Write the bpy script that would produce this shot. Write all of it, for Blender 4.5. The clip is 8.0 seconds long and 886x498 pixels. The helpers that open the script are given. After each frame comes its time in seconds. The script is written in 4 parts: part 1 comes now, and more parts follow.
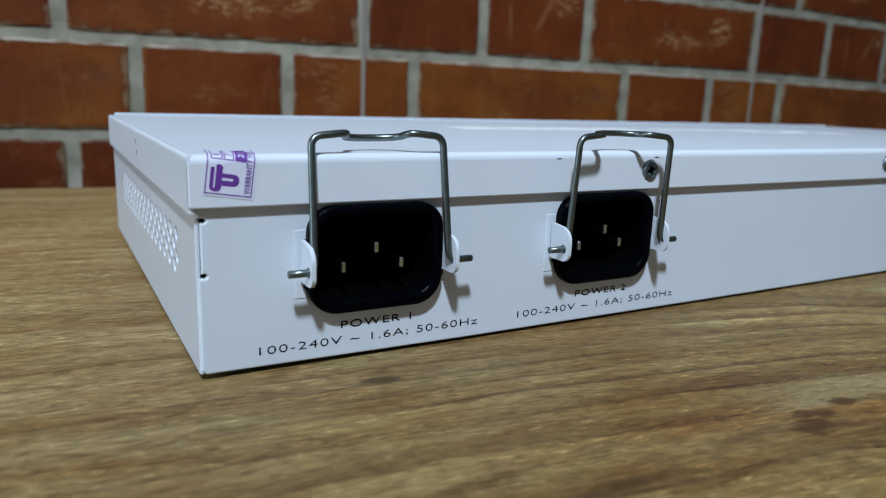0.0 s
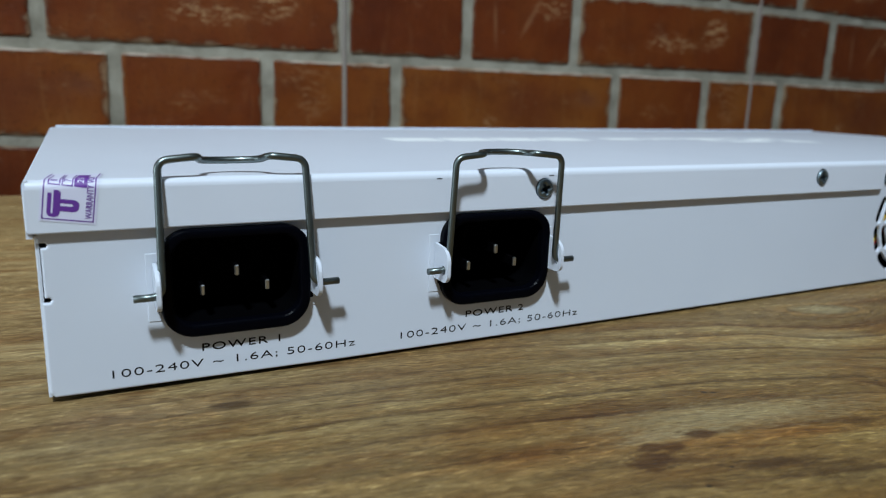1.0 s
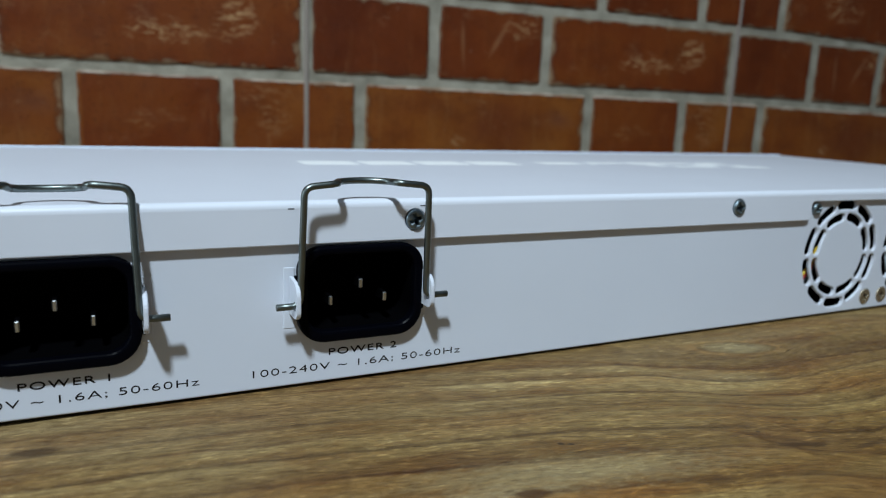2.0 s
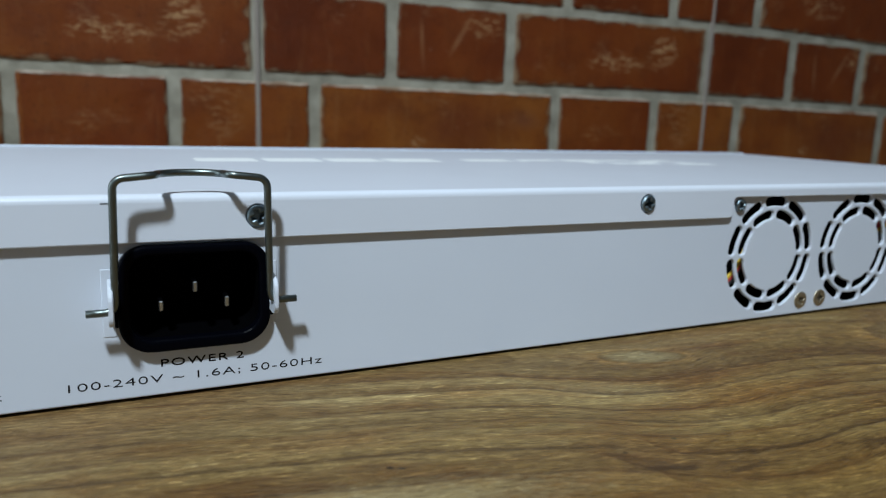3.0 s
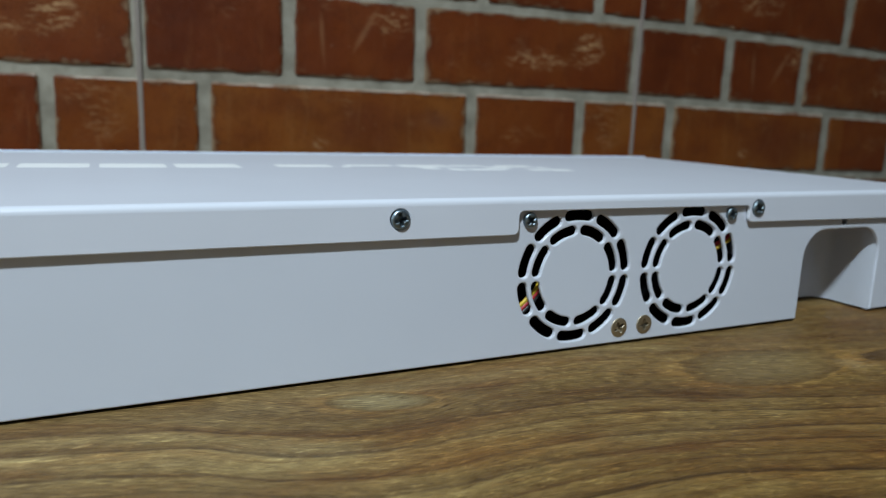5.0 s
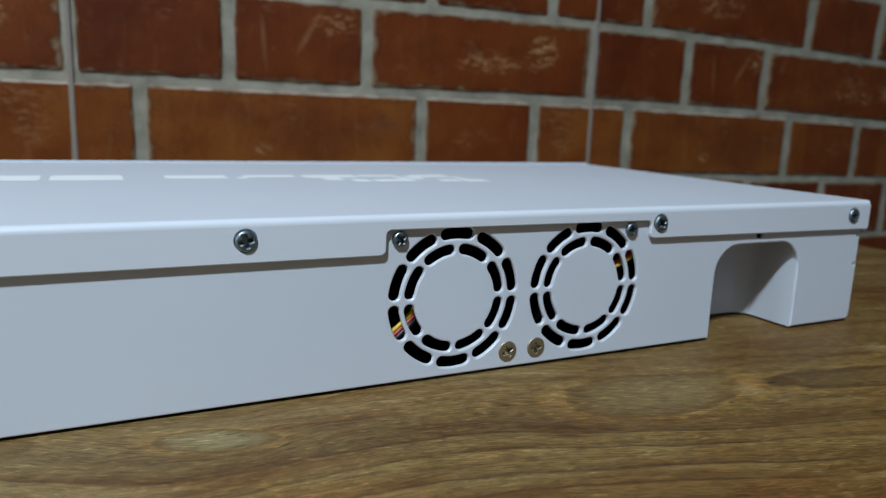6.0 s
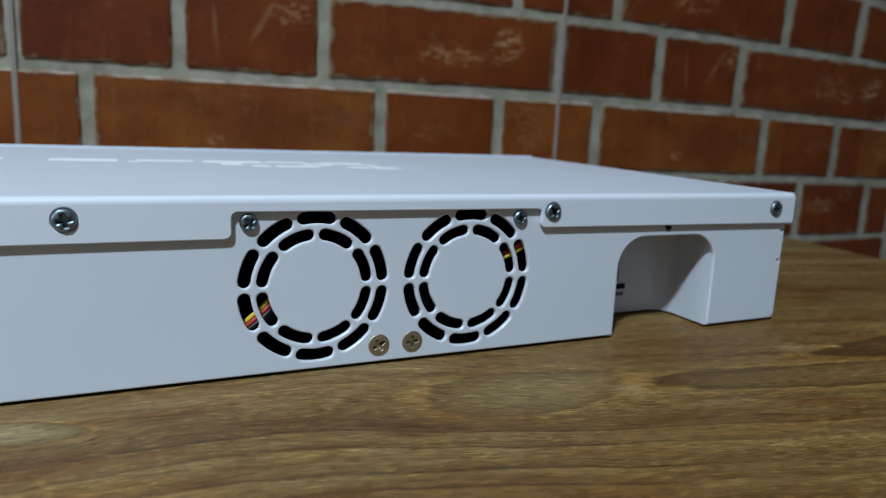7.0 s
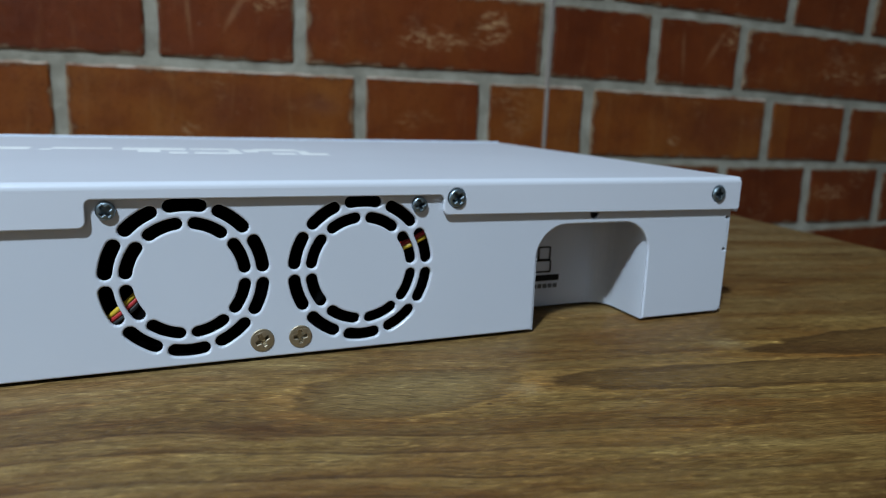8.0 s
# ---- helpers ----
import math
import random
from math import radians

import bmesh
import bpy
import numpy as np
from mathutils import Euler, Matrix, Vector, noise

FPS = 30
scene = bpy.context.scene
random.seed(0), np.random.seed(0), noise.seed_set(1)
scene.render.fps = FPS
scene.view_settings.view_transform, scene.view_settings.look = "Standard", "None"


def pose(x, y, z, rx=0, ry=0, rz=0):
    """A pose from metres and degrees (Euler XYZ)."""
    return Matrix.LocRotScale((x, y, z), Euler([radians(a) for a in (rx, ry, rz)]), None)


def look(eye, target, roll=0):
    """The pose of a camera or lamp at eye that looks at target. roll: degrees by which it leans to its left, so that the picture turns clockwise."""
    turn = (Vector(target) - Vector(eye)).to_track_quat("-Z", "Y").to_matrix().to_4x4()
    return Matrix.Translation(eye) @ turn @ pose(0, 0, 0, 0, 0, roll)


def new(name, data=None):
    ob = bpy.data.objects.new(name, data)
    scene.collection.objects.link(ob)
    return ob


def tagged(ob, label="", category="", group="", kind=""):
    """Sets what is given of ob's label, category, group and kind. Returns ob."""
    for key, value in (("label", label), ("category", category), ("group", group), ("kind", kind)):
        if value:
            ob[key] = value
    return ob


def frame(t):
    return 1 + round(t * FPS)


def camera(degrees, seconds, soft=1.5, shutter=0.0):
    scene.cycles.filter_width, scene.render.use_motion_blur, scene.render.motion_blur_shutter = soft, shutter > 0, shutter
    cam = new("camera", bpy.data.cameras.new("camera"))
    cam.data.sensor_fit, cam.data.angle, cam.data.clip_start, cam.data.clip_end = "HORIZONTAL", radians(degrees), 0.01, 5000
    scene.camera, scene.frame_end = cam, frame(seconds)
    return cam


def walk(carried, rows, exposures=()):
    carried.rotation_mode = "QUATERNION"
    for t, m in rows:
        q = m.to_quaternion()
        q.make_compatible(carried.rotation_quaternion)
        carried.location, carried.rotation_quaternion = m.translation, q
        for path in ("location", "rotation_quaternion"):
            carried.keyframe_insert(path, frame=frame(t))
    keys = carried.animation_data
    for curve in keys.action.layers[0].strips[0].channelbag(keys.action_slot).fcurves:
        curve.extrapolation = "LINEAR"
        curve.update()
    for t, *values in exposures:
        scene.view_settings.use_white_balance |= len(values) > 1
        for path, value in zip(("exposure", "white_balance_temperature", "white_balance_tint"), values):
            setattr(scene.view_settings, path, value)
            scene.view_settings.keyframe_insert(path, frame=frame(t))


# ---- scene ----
cam = camera(64.07, 8.0, 1.1)
PATH = [
    (0, -0.02412, -0.13698, 0.05676, -29.705, -12.440, 2.160),
    (0.2, -0.01885, -0.14044, 0.05882, -28.866, -12.589, 2.243),
    (0.5, -0.00873, -0.14500, 0.06054, -28.117, -12.638, 1.941),
    (0.7, -0.00150, -0.14724, 0.06163, -27.728, -12.706, 1.844),
    (1, 0.00908, -0.15112, 0.06275, -27.235, -12.637, 1.916),
    (1.5, 0.02911, -0.15451, 0.06435, -26.235, -12.307, 2.110),
    (1.7, 0.03568, -0.15540, 0.06587, -26.194, -11.883, 2.315),
    (2, 0.04603, -0.15696, 0.06599, -26.264, -11.357, 2.374),
    (2.2, 0.05400, -0.15743, 0.06581, -26.097, -11.135, 2.150),
    (3.3, 0.09808, -0.15739, 0.06179, -25.579, -10.852, 2.026),
    (3.5, 0.10710, -0.15773, 0.06297, -25.529, -10.861, 1.990),
    (4, 0.12397, -0.15788, 0.06388, -25.519, -10.848, 1.895),
    (4.5, 0.14197, -0.15742, 0.06480, -25.513, -10.910, 1.807),
    (4.7, 0.14953, -0.15797, 0.06466, -25.490, -10.867, 1.987),
    (5.8, 0.18765, -0.15997, 0.06740, -26.452, -10.816, 2.260),
    (6, 0.19480, -0.16044, 0.06865, -26.377, -10.790, 2.163),
    (6.5, 0.21024, -0.16293, 0.06761, -26.189, -10.664, 2.501),
    (7, 0.23249, -0.16639, 0.06437, -25.769, -10.727, 2.779),
    (7.3, 0.24289, -0.16736, 0.06348, -25.460, -10.762, 2.760),
    (7.5, 0.24984, -0.16831, 0.06207, -25.123, -10.853, 2.706),
    (8, 0.27011, -0.17014, 0.06343, -23.219, -11.658, 2.122),
]
walk(cam, [(t, pose(x, y, z, 90 + pitch, 0, yaw) @ pose(0, 0, 0, 0, 0, roll)) for t, x, y, z, yaw, pitch, roll in PATH], [(0, -0.02, 6350, 10), (1, -0.05, 6550, 10), (2, -0.06, 6650, 10), (3.5, -0.1, 6700, 10), (4.5, -0.1, 6800, 10), (6, -0.11, 6600, 10), (8, -0.02, 6350, 10)])

cam.data.dof.use_dof, cam.data.dof.focus_distance, cam.data.dof.aperture_fstop = True, 0.165, 19.0

# ---- world and lamps ----
TURN = math.atan(-0.1025)          # the table and the brick wall stand turned against the device
WALL_Y = 0.3734                    # the wall's face at x = 0
ROW, PANEL = 0.0606, 0.379         # height of a brick course; length after which the panels repeat
world = bpy.data.worlds.new("world")
scene.world = world
world.use_nodes = True
world.node_tree.nodes["Background"].inputs[0].default_value = (0.7, 0.85, 1.0, 1)
world.node_tree.nodes["Background"].inputs[1].default_value = 0.05

lamp = bpy.data.lights.new("ceiling_lamp", "AREA")
lamp.shape, lamp.size, lamp.energy, lamp.color = "DISK", 0.13, 5.8, (0.74, 0.89, 1.0)
lamp.spread = radians(72)           # a downlight: its beam fades towards the far end of the wall
lamp_ob = new("ceiling_lamp", lamp)
lamp_ob.matrix_world = look((-0.45, -0.83, 1.42), (0.16, 0.0, 0.03))

# added fill lamp, unseen: lifts the shadows and the device's left side
left_fill = bpy.data.lights.new("unseen_left_fill", "AREA")
left_fill.shape, left_fill.size, left_fill.size_y, left_fill.energy, left_fill.color = "RECTANGLE", 1.0, 1.1, 22.0, (0.72, 0.88, 1.0)
left_fill_ob = new("unseen_left_fill", left_fill)
left_fill_ob.matrix_world = Matrix.Translation((0, WALL_Y, 0)) @ Matrix.Rotation(TURN, 4, "Z") @ look((-2.23, -0.62, 0.60), (0.0, -0.62, 0.60))


# ---- materials ----
def material(name, base=(0.8, 0.8, 0.8), rough=0.5, metal=0.0, spec=0.5, coat=0.0):
    m = bpy.data.materials.new(name)
    m.use_nodes = True
    b = m.node_tree.nodes["Principled BSDF"]
    b.inputs["Base Color"].default_value = (*base, 1)
    b.inputs["Roughness"].default_value = rough
    b.inputs["Metallic"].default_value = metal
    b.inputs["Specular IOR Level"].default_value = spec
    b.inputs["Coat Weight"].default_value = coat
    return m


class Net:
    """Short hand for wiring a material's nodes."""

    def __init__(self, m):
        self.t = m.node_tree
        self.bsdf = self.t.nodes["Principled BSDF"]

    def node(self, kind, links=(), **values):
        n = self.t.nodes.new(kind)
        for k, v in values.items():
            if k in ("operation", "noise_dimensions", "data_type", "blend_type", "wave_type", "bands_direction", "feature", "interpolation_type", "clamp", "distance_metric"):
                if k == "operation":
                    n.operation = v
                elif k == "noise_dimensions":
                    n.noise_dimensions = v
                elif k == "data_type":
                    n.data_type = v
                elif k == "blend_type":
                    n.blend_type = v
                elif k == "feature":
                    n.feature = v
                elif k == "interpolation_type":
                    n.interpolation_type = v
            else:
                n.inputs[k].default_value = v
        for key, out in links:
            self.t.links.new(out, n.inputs[key])
        return n

    def math(self, op, a, b=None, c=None):
        n = self.t.nodes.new("ShaderNodeMath")
        n.operation = op
        for i, v in enumerate((a, b, c)):
            if v is None:
                continue
            if isinstance(v, (int, float)):
                n.inputs[i].default_value = v
            else:
                self.t.links.new(v, n.inputs[i])
        return n.outputs[0]

    def ramp(self, fac, stops):
        n = self.t.nodes.new("ShaderNodeValToRGB")
        e = n.color_ramp.elements
        while len(e) < len(stops):
            e.new(0.5)
        for el, (p, c) in zip(e, stops):
            el.position = p
            el.color = (*c, 1) if len(c) == 3 else c
        self.t.links.new(fac, n.inputs[0])
        return n.outputs[0]

    def mix(self, fac, a, b, blend="MIX"):
        n = self.t.nodes.new("ShaderNodeMix")
        n.data_type, n.blend_type = "RGBA", blend
        for i, v in ((0, fac), (6, a), (7, b)):
            if isinstance(v, (int, float)):
                n.inputs[i].default_value = v
            elif isinstance(v, tuple):
                n.inputs[i].default_value = (*v, 1)
            else:
                self.t.links.new(v, n.inputs[i])
        return n.outputs[2]

    def noise(self, vec, scale, detail=3.0, rough=0.5, distort=0.0):
        n = self.node("ShaderNodeTexNoise", [("Vector", vec)], Scale=scale, Detail=detail, Roughness=rough, Distortion=distort)
        return n.outputs[0]

    def place(self):
        return self.node("ShaderNodeTexCoord").outputs["Object"]

    def mapped(self, vec, loc=(0, 0, 0), rot=(0, 0, 0), scale=(1, 1, 1)):
        n = self.node("ShaderNodeMapping", [("Vector", vec)], Location=loc, Rotation=rot, Scale=scale)
        return n.outputs[0]

    def bump(self, height, strength, distance):
        n = self.node("ShaderNodeBump", [("Height", height)], Strength=strength, Distance=distance)
        self.t.links.new(n.outputs[0], self.bsdf.inputs["Normal"])

    def into(self, key, out):
        self.t.links.new(out, self.bsdf.inputs[key])


def painted_steel(name, base, rough, relief=0.04):
    """Powder-coated sheet: a faint orange-peel relief and slight unevenness."""
    m = material(name, base, rough)
    n = Net(m)
    p = n.place()
    big = n.noise(p, 30, 2)
    tone = n.mix(big, tuple(c * 0.965 for c in base), tuple(min(1, c * 1.03) for c in base))
    n.into("Base Color", tone)
    if relief:
        n.into("Roughness", n.math("ADD", n.math("MULTIPLY", n.noise(p, 60, 2), 0.12), rough - 0.06))
        n.bump(n.noise(p, 1500, 1.0), relief, 0.0001)
    return m


WHITE = painted_steel("white_powder_coat", (0.605, 0.645, 0.725), 0.33)
LID_WHITE = painted_steel("lid_powder_coat", (0.65, 0.685, 0.765), 0.37, 0.0)
PRINT_WHITE = material("white_gloss_print", (0.95, 0.98, 1.0), 0.42)
BLACK = material("black_plastic", (0.0010, 0.0012, 0.0026), 0.30, spec=0.03)
DARK = material("dark_interior_plastic", (0.0010, 0.0010, 0.0014), 0.6, spec=0.02)
INK = material("black_ink", (0.004, 0.004, 0.005), 0.6, spec=0.2)
GREY_INK = material("grey_ink", (0.10, 0.105, 0.12), 0.5)
STEEL = material("wire_steel", (0.160, 0.186, 0.182), 0.32, 1.0)
ZINC = material("zinc_screw", (0.23, 0.29, 0.33), 0.26, 1.0)
NICKEL = material("nickel_screw", (0.46, 0.40, 0.30), 0.45, 1.0)
PIN = material("contact_pin", (0.52, 0.55, 0.58), 0.3, 1.0)
STICKER = material("sticker_paper", (0.66, 0.66, 0.80), 0.42)
PURPLE = material("purple_print", (0.125, 0.034, 0.27), 0.42)
WIRE_RED = material("red_insulation", (0.45, 0.03, 0.03), 0.4)
WIRE_YELLOW = material("yellow_insulation", (0.62, 0.42, 0.03), 0.4)
WIRE_BLACK = material("black_insulation", (0.015, 0.015, 0.016), 0.4)
for metal_, scale_ in ((STEEL, 900), (ZINC, 1800), (NICKEL, 1800)):
    n_ = Net(metal_)
    n_.into("Roughness", n_.math("ADD", n_.math("MULTIPLY", n_.noise(n_.place(), scale_, 3), 0.3), {"wire_steel": 0.22, "zinc_screw": 0.26, "nickel_screw": 0.36}[metal_.name]))
    n_.bump(n_.noise(n_.place(), scale_, 3), 0.15, 0.0001)


def brick_material():
    """The faces of a brick panel that repeats along the wall: hue and scrapes belong to their place on the panel."""
    m = material("fired_brick", (0.3, 0.1, 0.05), 0.55, spec=0.15)
    n = Net(m)
    q = n.mapped(n.node("ShaderNodeNewGeometry").outputs["Position"], loc=(-WALL_Y * math.sin(TURN), -WALL_Y * math.cos(TURN), 0), rot=(0, 0, -TURN))
    sep = n.node("ShaderNodeSeparateXYZ", [(0, q)])
    along, up = sep.outputs[0], sep.outputs[2]
    low = n.math("MAXIMUM", n.math("SUBTRACT", n.math("MINIMUM", along, 1.1), 0.45), 0.0)
    level = n.math("DIVIDE", n.math("SUBTRACT", n.math("DIVIDE", up, n.math("SUBTRACT", 1.0, n.math("MULTIPLY", n.math("MULTIPLY", low, low), 0.5))), 0.0225), ROW)
    row = n.math("FLOOR", level)
    v = n.math("MULTIPLY", n.math("FRACT", level), ROW)
    u = n.math("MULTIPLY", n.math("FRACT", n.math("DIVIDE", n.math("SUBTRACT", along, 0.185), PANEL)), PANEL)
    panel = n.node("ShaderNodeCombineXYZ", [("X", u), ("Y", v)]).outputs[0]
    printed = n.node("ShaderNodeCombineXYZ", [("X", u), ("Y", row), ("Z", up)]).outputs[0]

    def grey(value):
        return (value, value, value)

    def is_row(c):
        return n.math("COMPARE", row, float(c), 0.1)

    def between(lo, hi):
        return n.math("MULTIPLY", n.math("GREATER_THAN", u, lo), n.math("LESS_THAN", u, hi))

    ragged = n.math("MULTIPLY", n.math("SUBTRACT", n.noise(printed, 60, 3, 0.6), 0.5), 0.9)

    def patch(c, cx, cy, rx, ry, turn=0.0, soft=0.5):
        w = n.mapped(n.mapped(n.mapped(panel, loc=(-cx, -cy, 0)), rot=(0, 0, radians(-turn))), scale=(1 / rx, 1 / ry, 0))
        d = n.node("ShaderNodeVectorMath", [(0, w)], operation="LENGTH").outputs["Value"]
        d = n.math("ADD", d, ragged)
        return n.math("MULTIPLY", n.ramp(d, [(1.0 - soft, (1, 1, 1)), (1.0, (0, 0, 0))]), is_row(c))

    rnd = n.node("ShaderNodeObjectInfo").outputs["Random"]
    hue = n.math("ADD", n.math("ADD", n.math("MULTIPLY", rnd, 0.22), 0.07), n.math("MULTIPLY", is_row(0), 0.38))
    hue = n.math("SUBTRACT", hue, n.math("MULTIPLY", n.math("MULTIPLY", between(0.2335, 0.328), is_row(0)), 0.26))
    hue = n.math("ADD", hue, n.math("MULTIPLY", n.math("MULTIPLY", between(0.192, 0.376), is_row(1)), 0.10))
    hue = n.math("ADD", hue, n.math("MULTIPLY", n.math("SUBTRACT", n.noise(printed, 17, 3, 0.55), 0.5), 0.85))
    body = n.ramp(hue, [(0.0, (0.094, 0.0180, 0.0042)), (0.22, (0.144, 0.0305, 0.0062)), (0.5, (0.184, 0.0500, 0.0090)), (0.85, (0.245, 0.0850, 0.0160))])
    body = n.mix(n.ramp(n.noise(n.mapped(printed, loc=(3, 0, 1), scale=(26, 1, 40)), 1.0, 3, 0.6), [(0.48, (0, 0, 0)), (0.74, grey(0.5))]), body, (0.070, 0.0150, 0.0060))
    body = n.mix(n.math("MULTIPLY", patch(0, 0.155, 0.026, 0.060, 0.030, 0, 0.8), 0.55), body, (0.105, 0.0230, 0.0095))
    body = n.mix(n.math("MULTIPLY", patch(0, 0.205, 0.036, 0.022, 0.010, 0, 0.8), 0.35), body, (0.110, 0.0420, 0.0300))
    # soft upright streaks, as drawn through wet clay
    drawn = n.noise(n.mapped(printed, rot=(0, 0.12, 0), scale=(150, 1, 22)), 1.0, 3, 0.6, 0.6)
    body = n.mix(n.ramp(drawn, [(0.58, (0, 0, 0)), (0.80, grey(0.26))]), body, (0.26, 0.125, 0.045))
    # pale scrapes, slanting, in a few patches
    streak = n.noise(n.mapped(printed, rot=(0, 0.75, 0), scale=(95, 1, 260)), 1.0, 4, 0.65, 1.2)
    fleck = n.ramp(streak, [(0.48, (0, 0, 0)), (0.68, (1, 1, 1))])
    scrapes = n.math("MULTIPLY", n.ramp(n.noise(printed, 24, 2), [(0.58, (0, 0, 0)), (0.70, grey(0.5))]), 0.8)
    for c, cx, cy, rx, ry, turn, share in ((1, 0.288, 0.024, 0.034, 0.0085, 0, 1.0), (1, 0.331, 0.035, 0.018, 0.0150, 30, 1.0), (1, 0.170, 0.045, 0.019, 0.0120, 0, 0.75), (2, 0.120, 0.030, 0.030, 0.014, 0, 0.8), (0, 0.356, 0.030, 0.012, 0.016, 70, 0.3), (0, 0.118, 0.018, 0.007, 0.006, 0, 0.6), (-1, 0.285, 0.034, 0.030, 0.010, 0, 0.7)):
        scrapes = n.math("MAXIMUM", scrapes, n.math("MULTIPLY", patch(c, cx, cy, rx, ry, turn, 0.55), share))
    body = n.mix(n.math("MULTIPLY", n.math("MULTIPLY", fleck, scrapes), 0.95), body, (0.46, 0.275, 0.135))
    gouge = n.math("MULTIPLY", n.math("MAXIMUM", patch(1, 0.149, 0.036, 0.0030, 0.024, -30, 0.9), patch(1, 0.119, 0.030, 0.0022, 0.020, 4, 0.9)), 0.26)
    body = n.mix(gouge, body, (0.40, 0.225, 0.110))
    # sparse lime dust and fine dark pits
    body = n.mix(n.ramp(n.noise(q, 150, 4, 0.65), [(0.64, (0, 0, 0)), (0.80, grey(0.35))]), body, (0.30, 0.21, 0.14))
    body = n.mix(n.ramp(n.noise(q, 420, 3, 0.6), [(0.30, grey(0.45)), (0.44, (0, 0, 0))]), body, (0.035, 0.010, 0.005))
    # mortar smeared over the edges, in crumbs, and burnt arrises inside it
    gen = n.node("ShaderNodeSeparateXYZ", [(0, n.node("ShaderNodeTexCoord").outputs["Generated"])])
    sides = [n.math("MULTIPLY", n.math("MINIMUM", g, n.math("SUBTRACT", 1.0, g)), size) for g, size in ((gen.outputs[0], 0.14), (gen.outputs[2], 0.054))]
    rim = n.math("ADD", n.math("MINIMUM", *sides), n.math("MULTIPLY", n.math("SUBTRACT", n.noise(q, 70, 5, 0.65), 0.5), 0.017))
    body = n.mix(n.ramp(n.math("MULTIPLY", rim, 100.0), [(0.05, (0, 0, 0)), (0.22, grey(0.5)), (0.42, (0, 0, 0))]), body, (0.060, 0.0170, 0.0060))
    body = n.mix(n.ramp(n.math("MULTIPLY", rim, 100.0), [(0.0, grey(0.6)), (0.28, (0, 0, 0))]), body, (0.26, 0.205, 0.130))
    # lamp light caught on course 0's upper edge, painted as a broken pale line
    lip = n.math("MULTIPLY", n.math("GREATER_THAN", v, 0.0558), is_row(0))
    body = n.mix(n.math("MULTIPLY", lip, n.ramp(n.noise(q, 55, 3, 0.6), [(0.38, grey(0.15)), (0.56, grey(0.8))])), body, (0.52, 0.44, 0.36))
    n.into("Base Color", body)
    n.into("Roughness", n.math("ADD", n.math("MULTIPLY", n.noise(q, 70, 3), 0.4), 0.3))
    n.bump(n.math("ADD", n.noise(q, 110, 4), n.math("ADD", n.math("MULTIPLY", n.noise(q, 600, 3), 0.35), n.math("MULTIPLY", drawn, 0.6))), 0.5, 0.0011)
    return m


def mortar_material():
    m = material("lime_mortar", (0.4, 0.38, 0.33), 0.9)
    n = Net(m)
    p = n.place()
    n.into("Base Color", n.ramp(n.noise(p, 45, 4, 0.6), [(0.3, (0.200, 0.180, 0.138)), (0.55, (0.320, 0.295, 0.235)), (0.75, (0.410, 0.380, 0.310))]))
    n.bump(n.noise(p, 260, 4), 0.45, 0.0016)
    return m


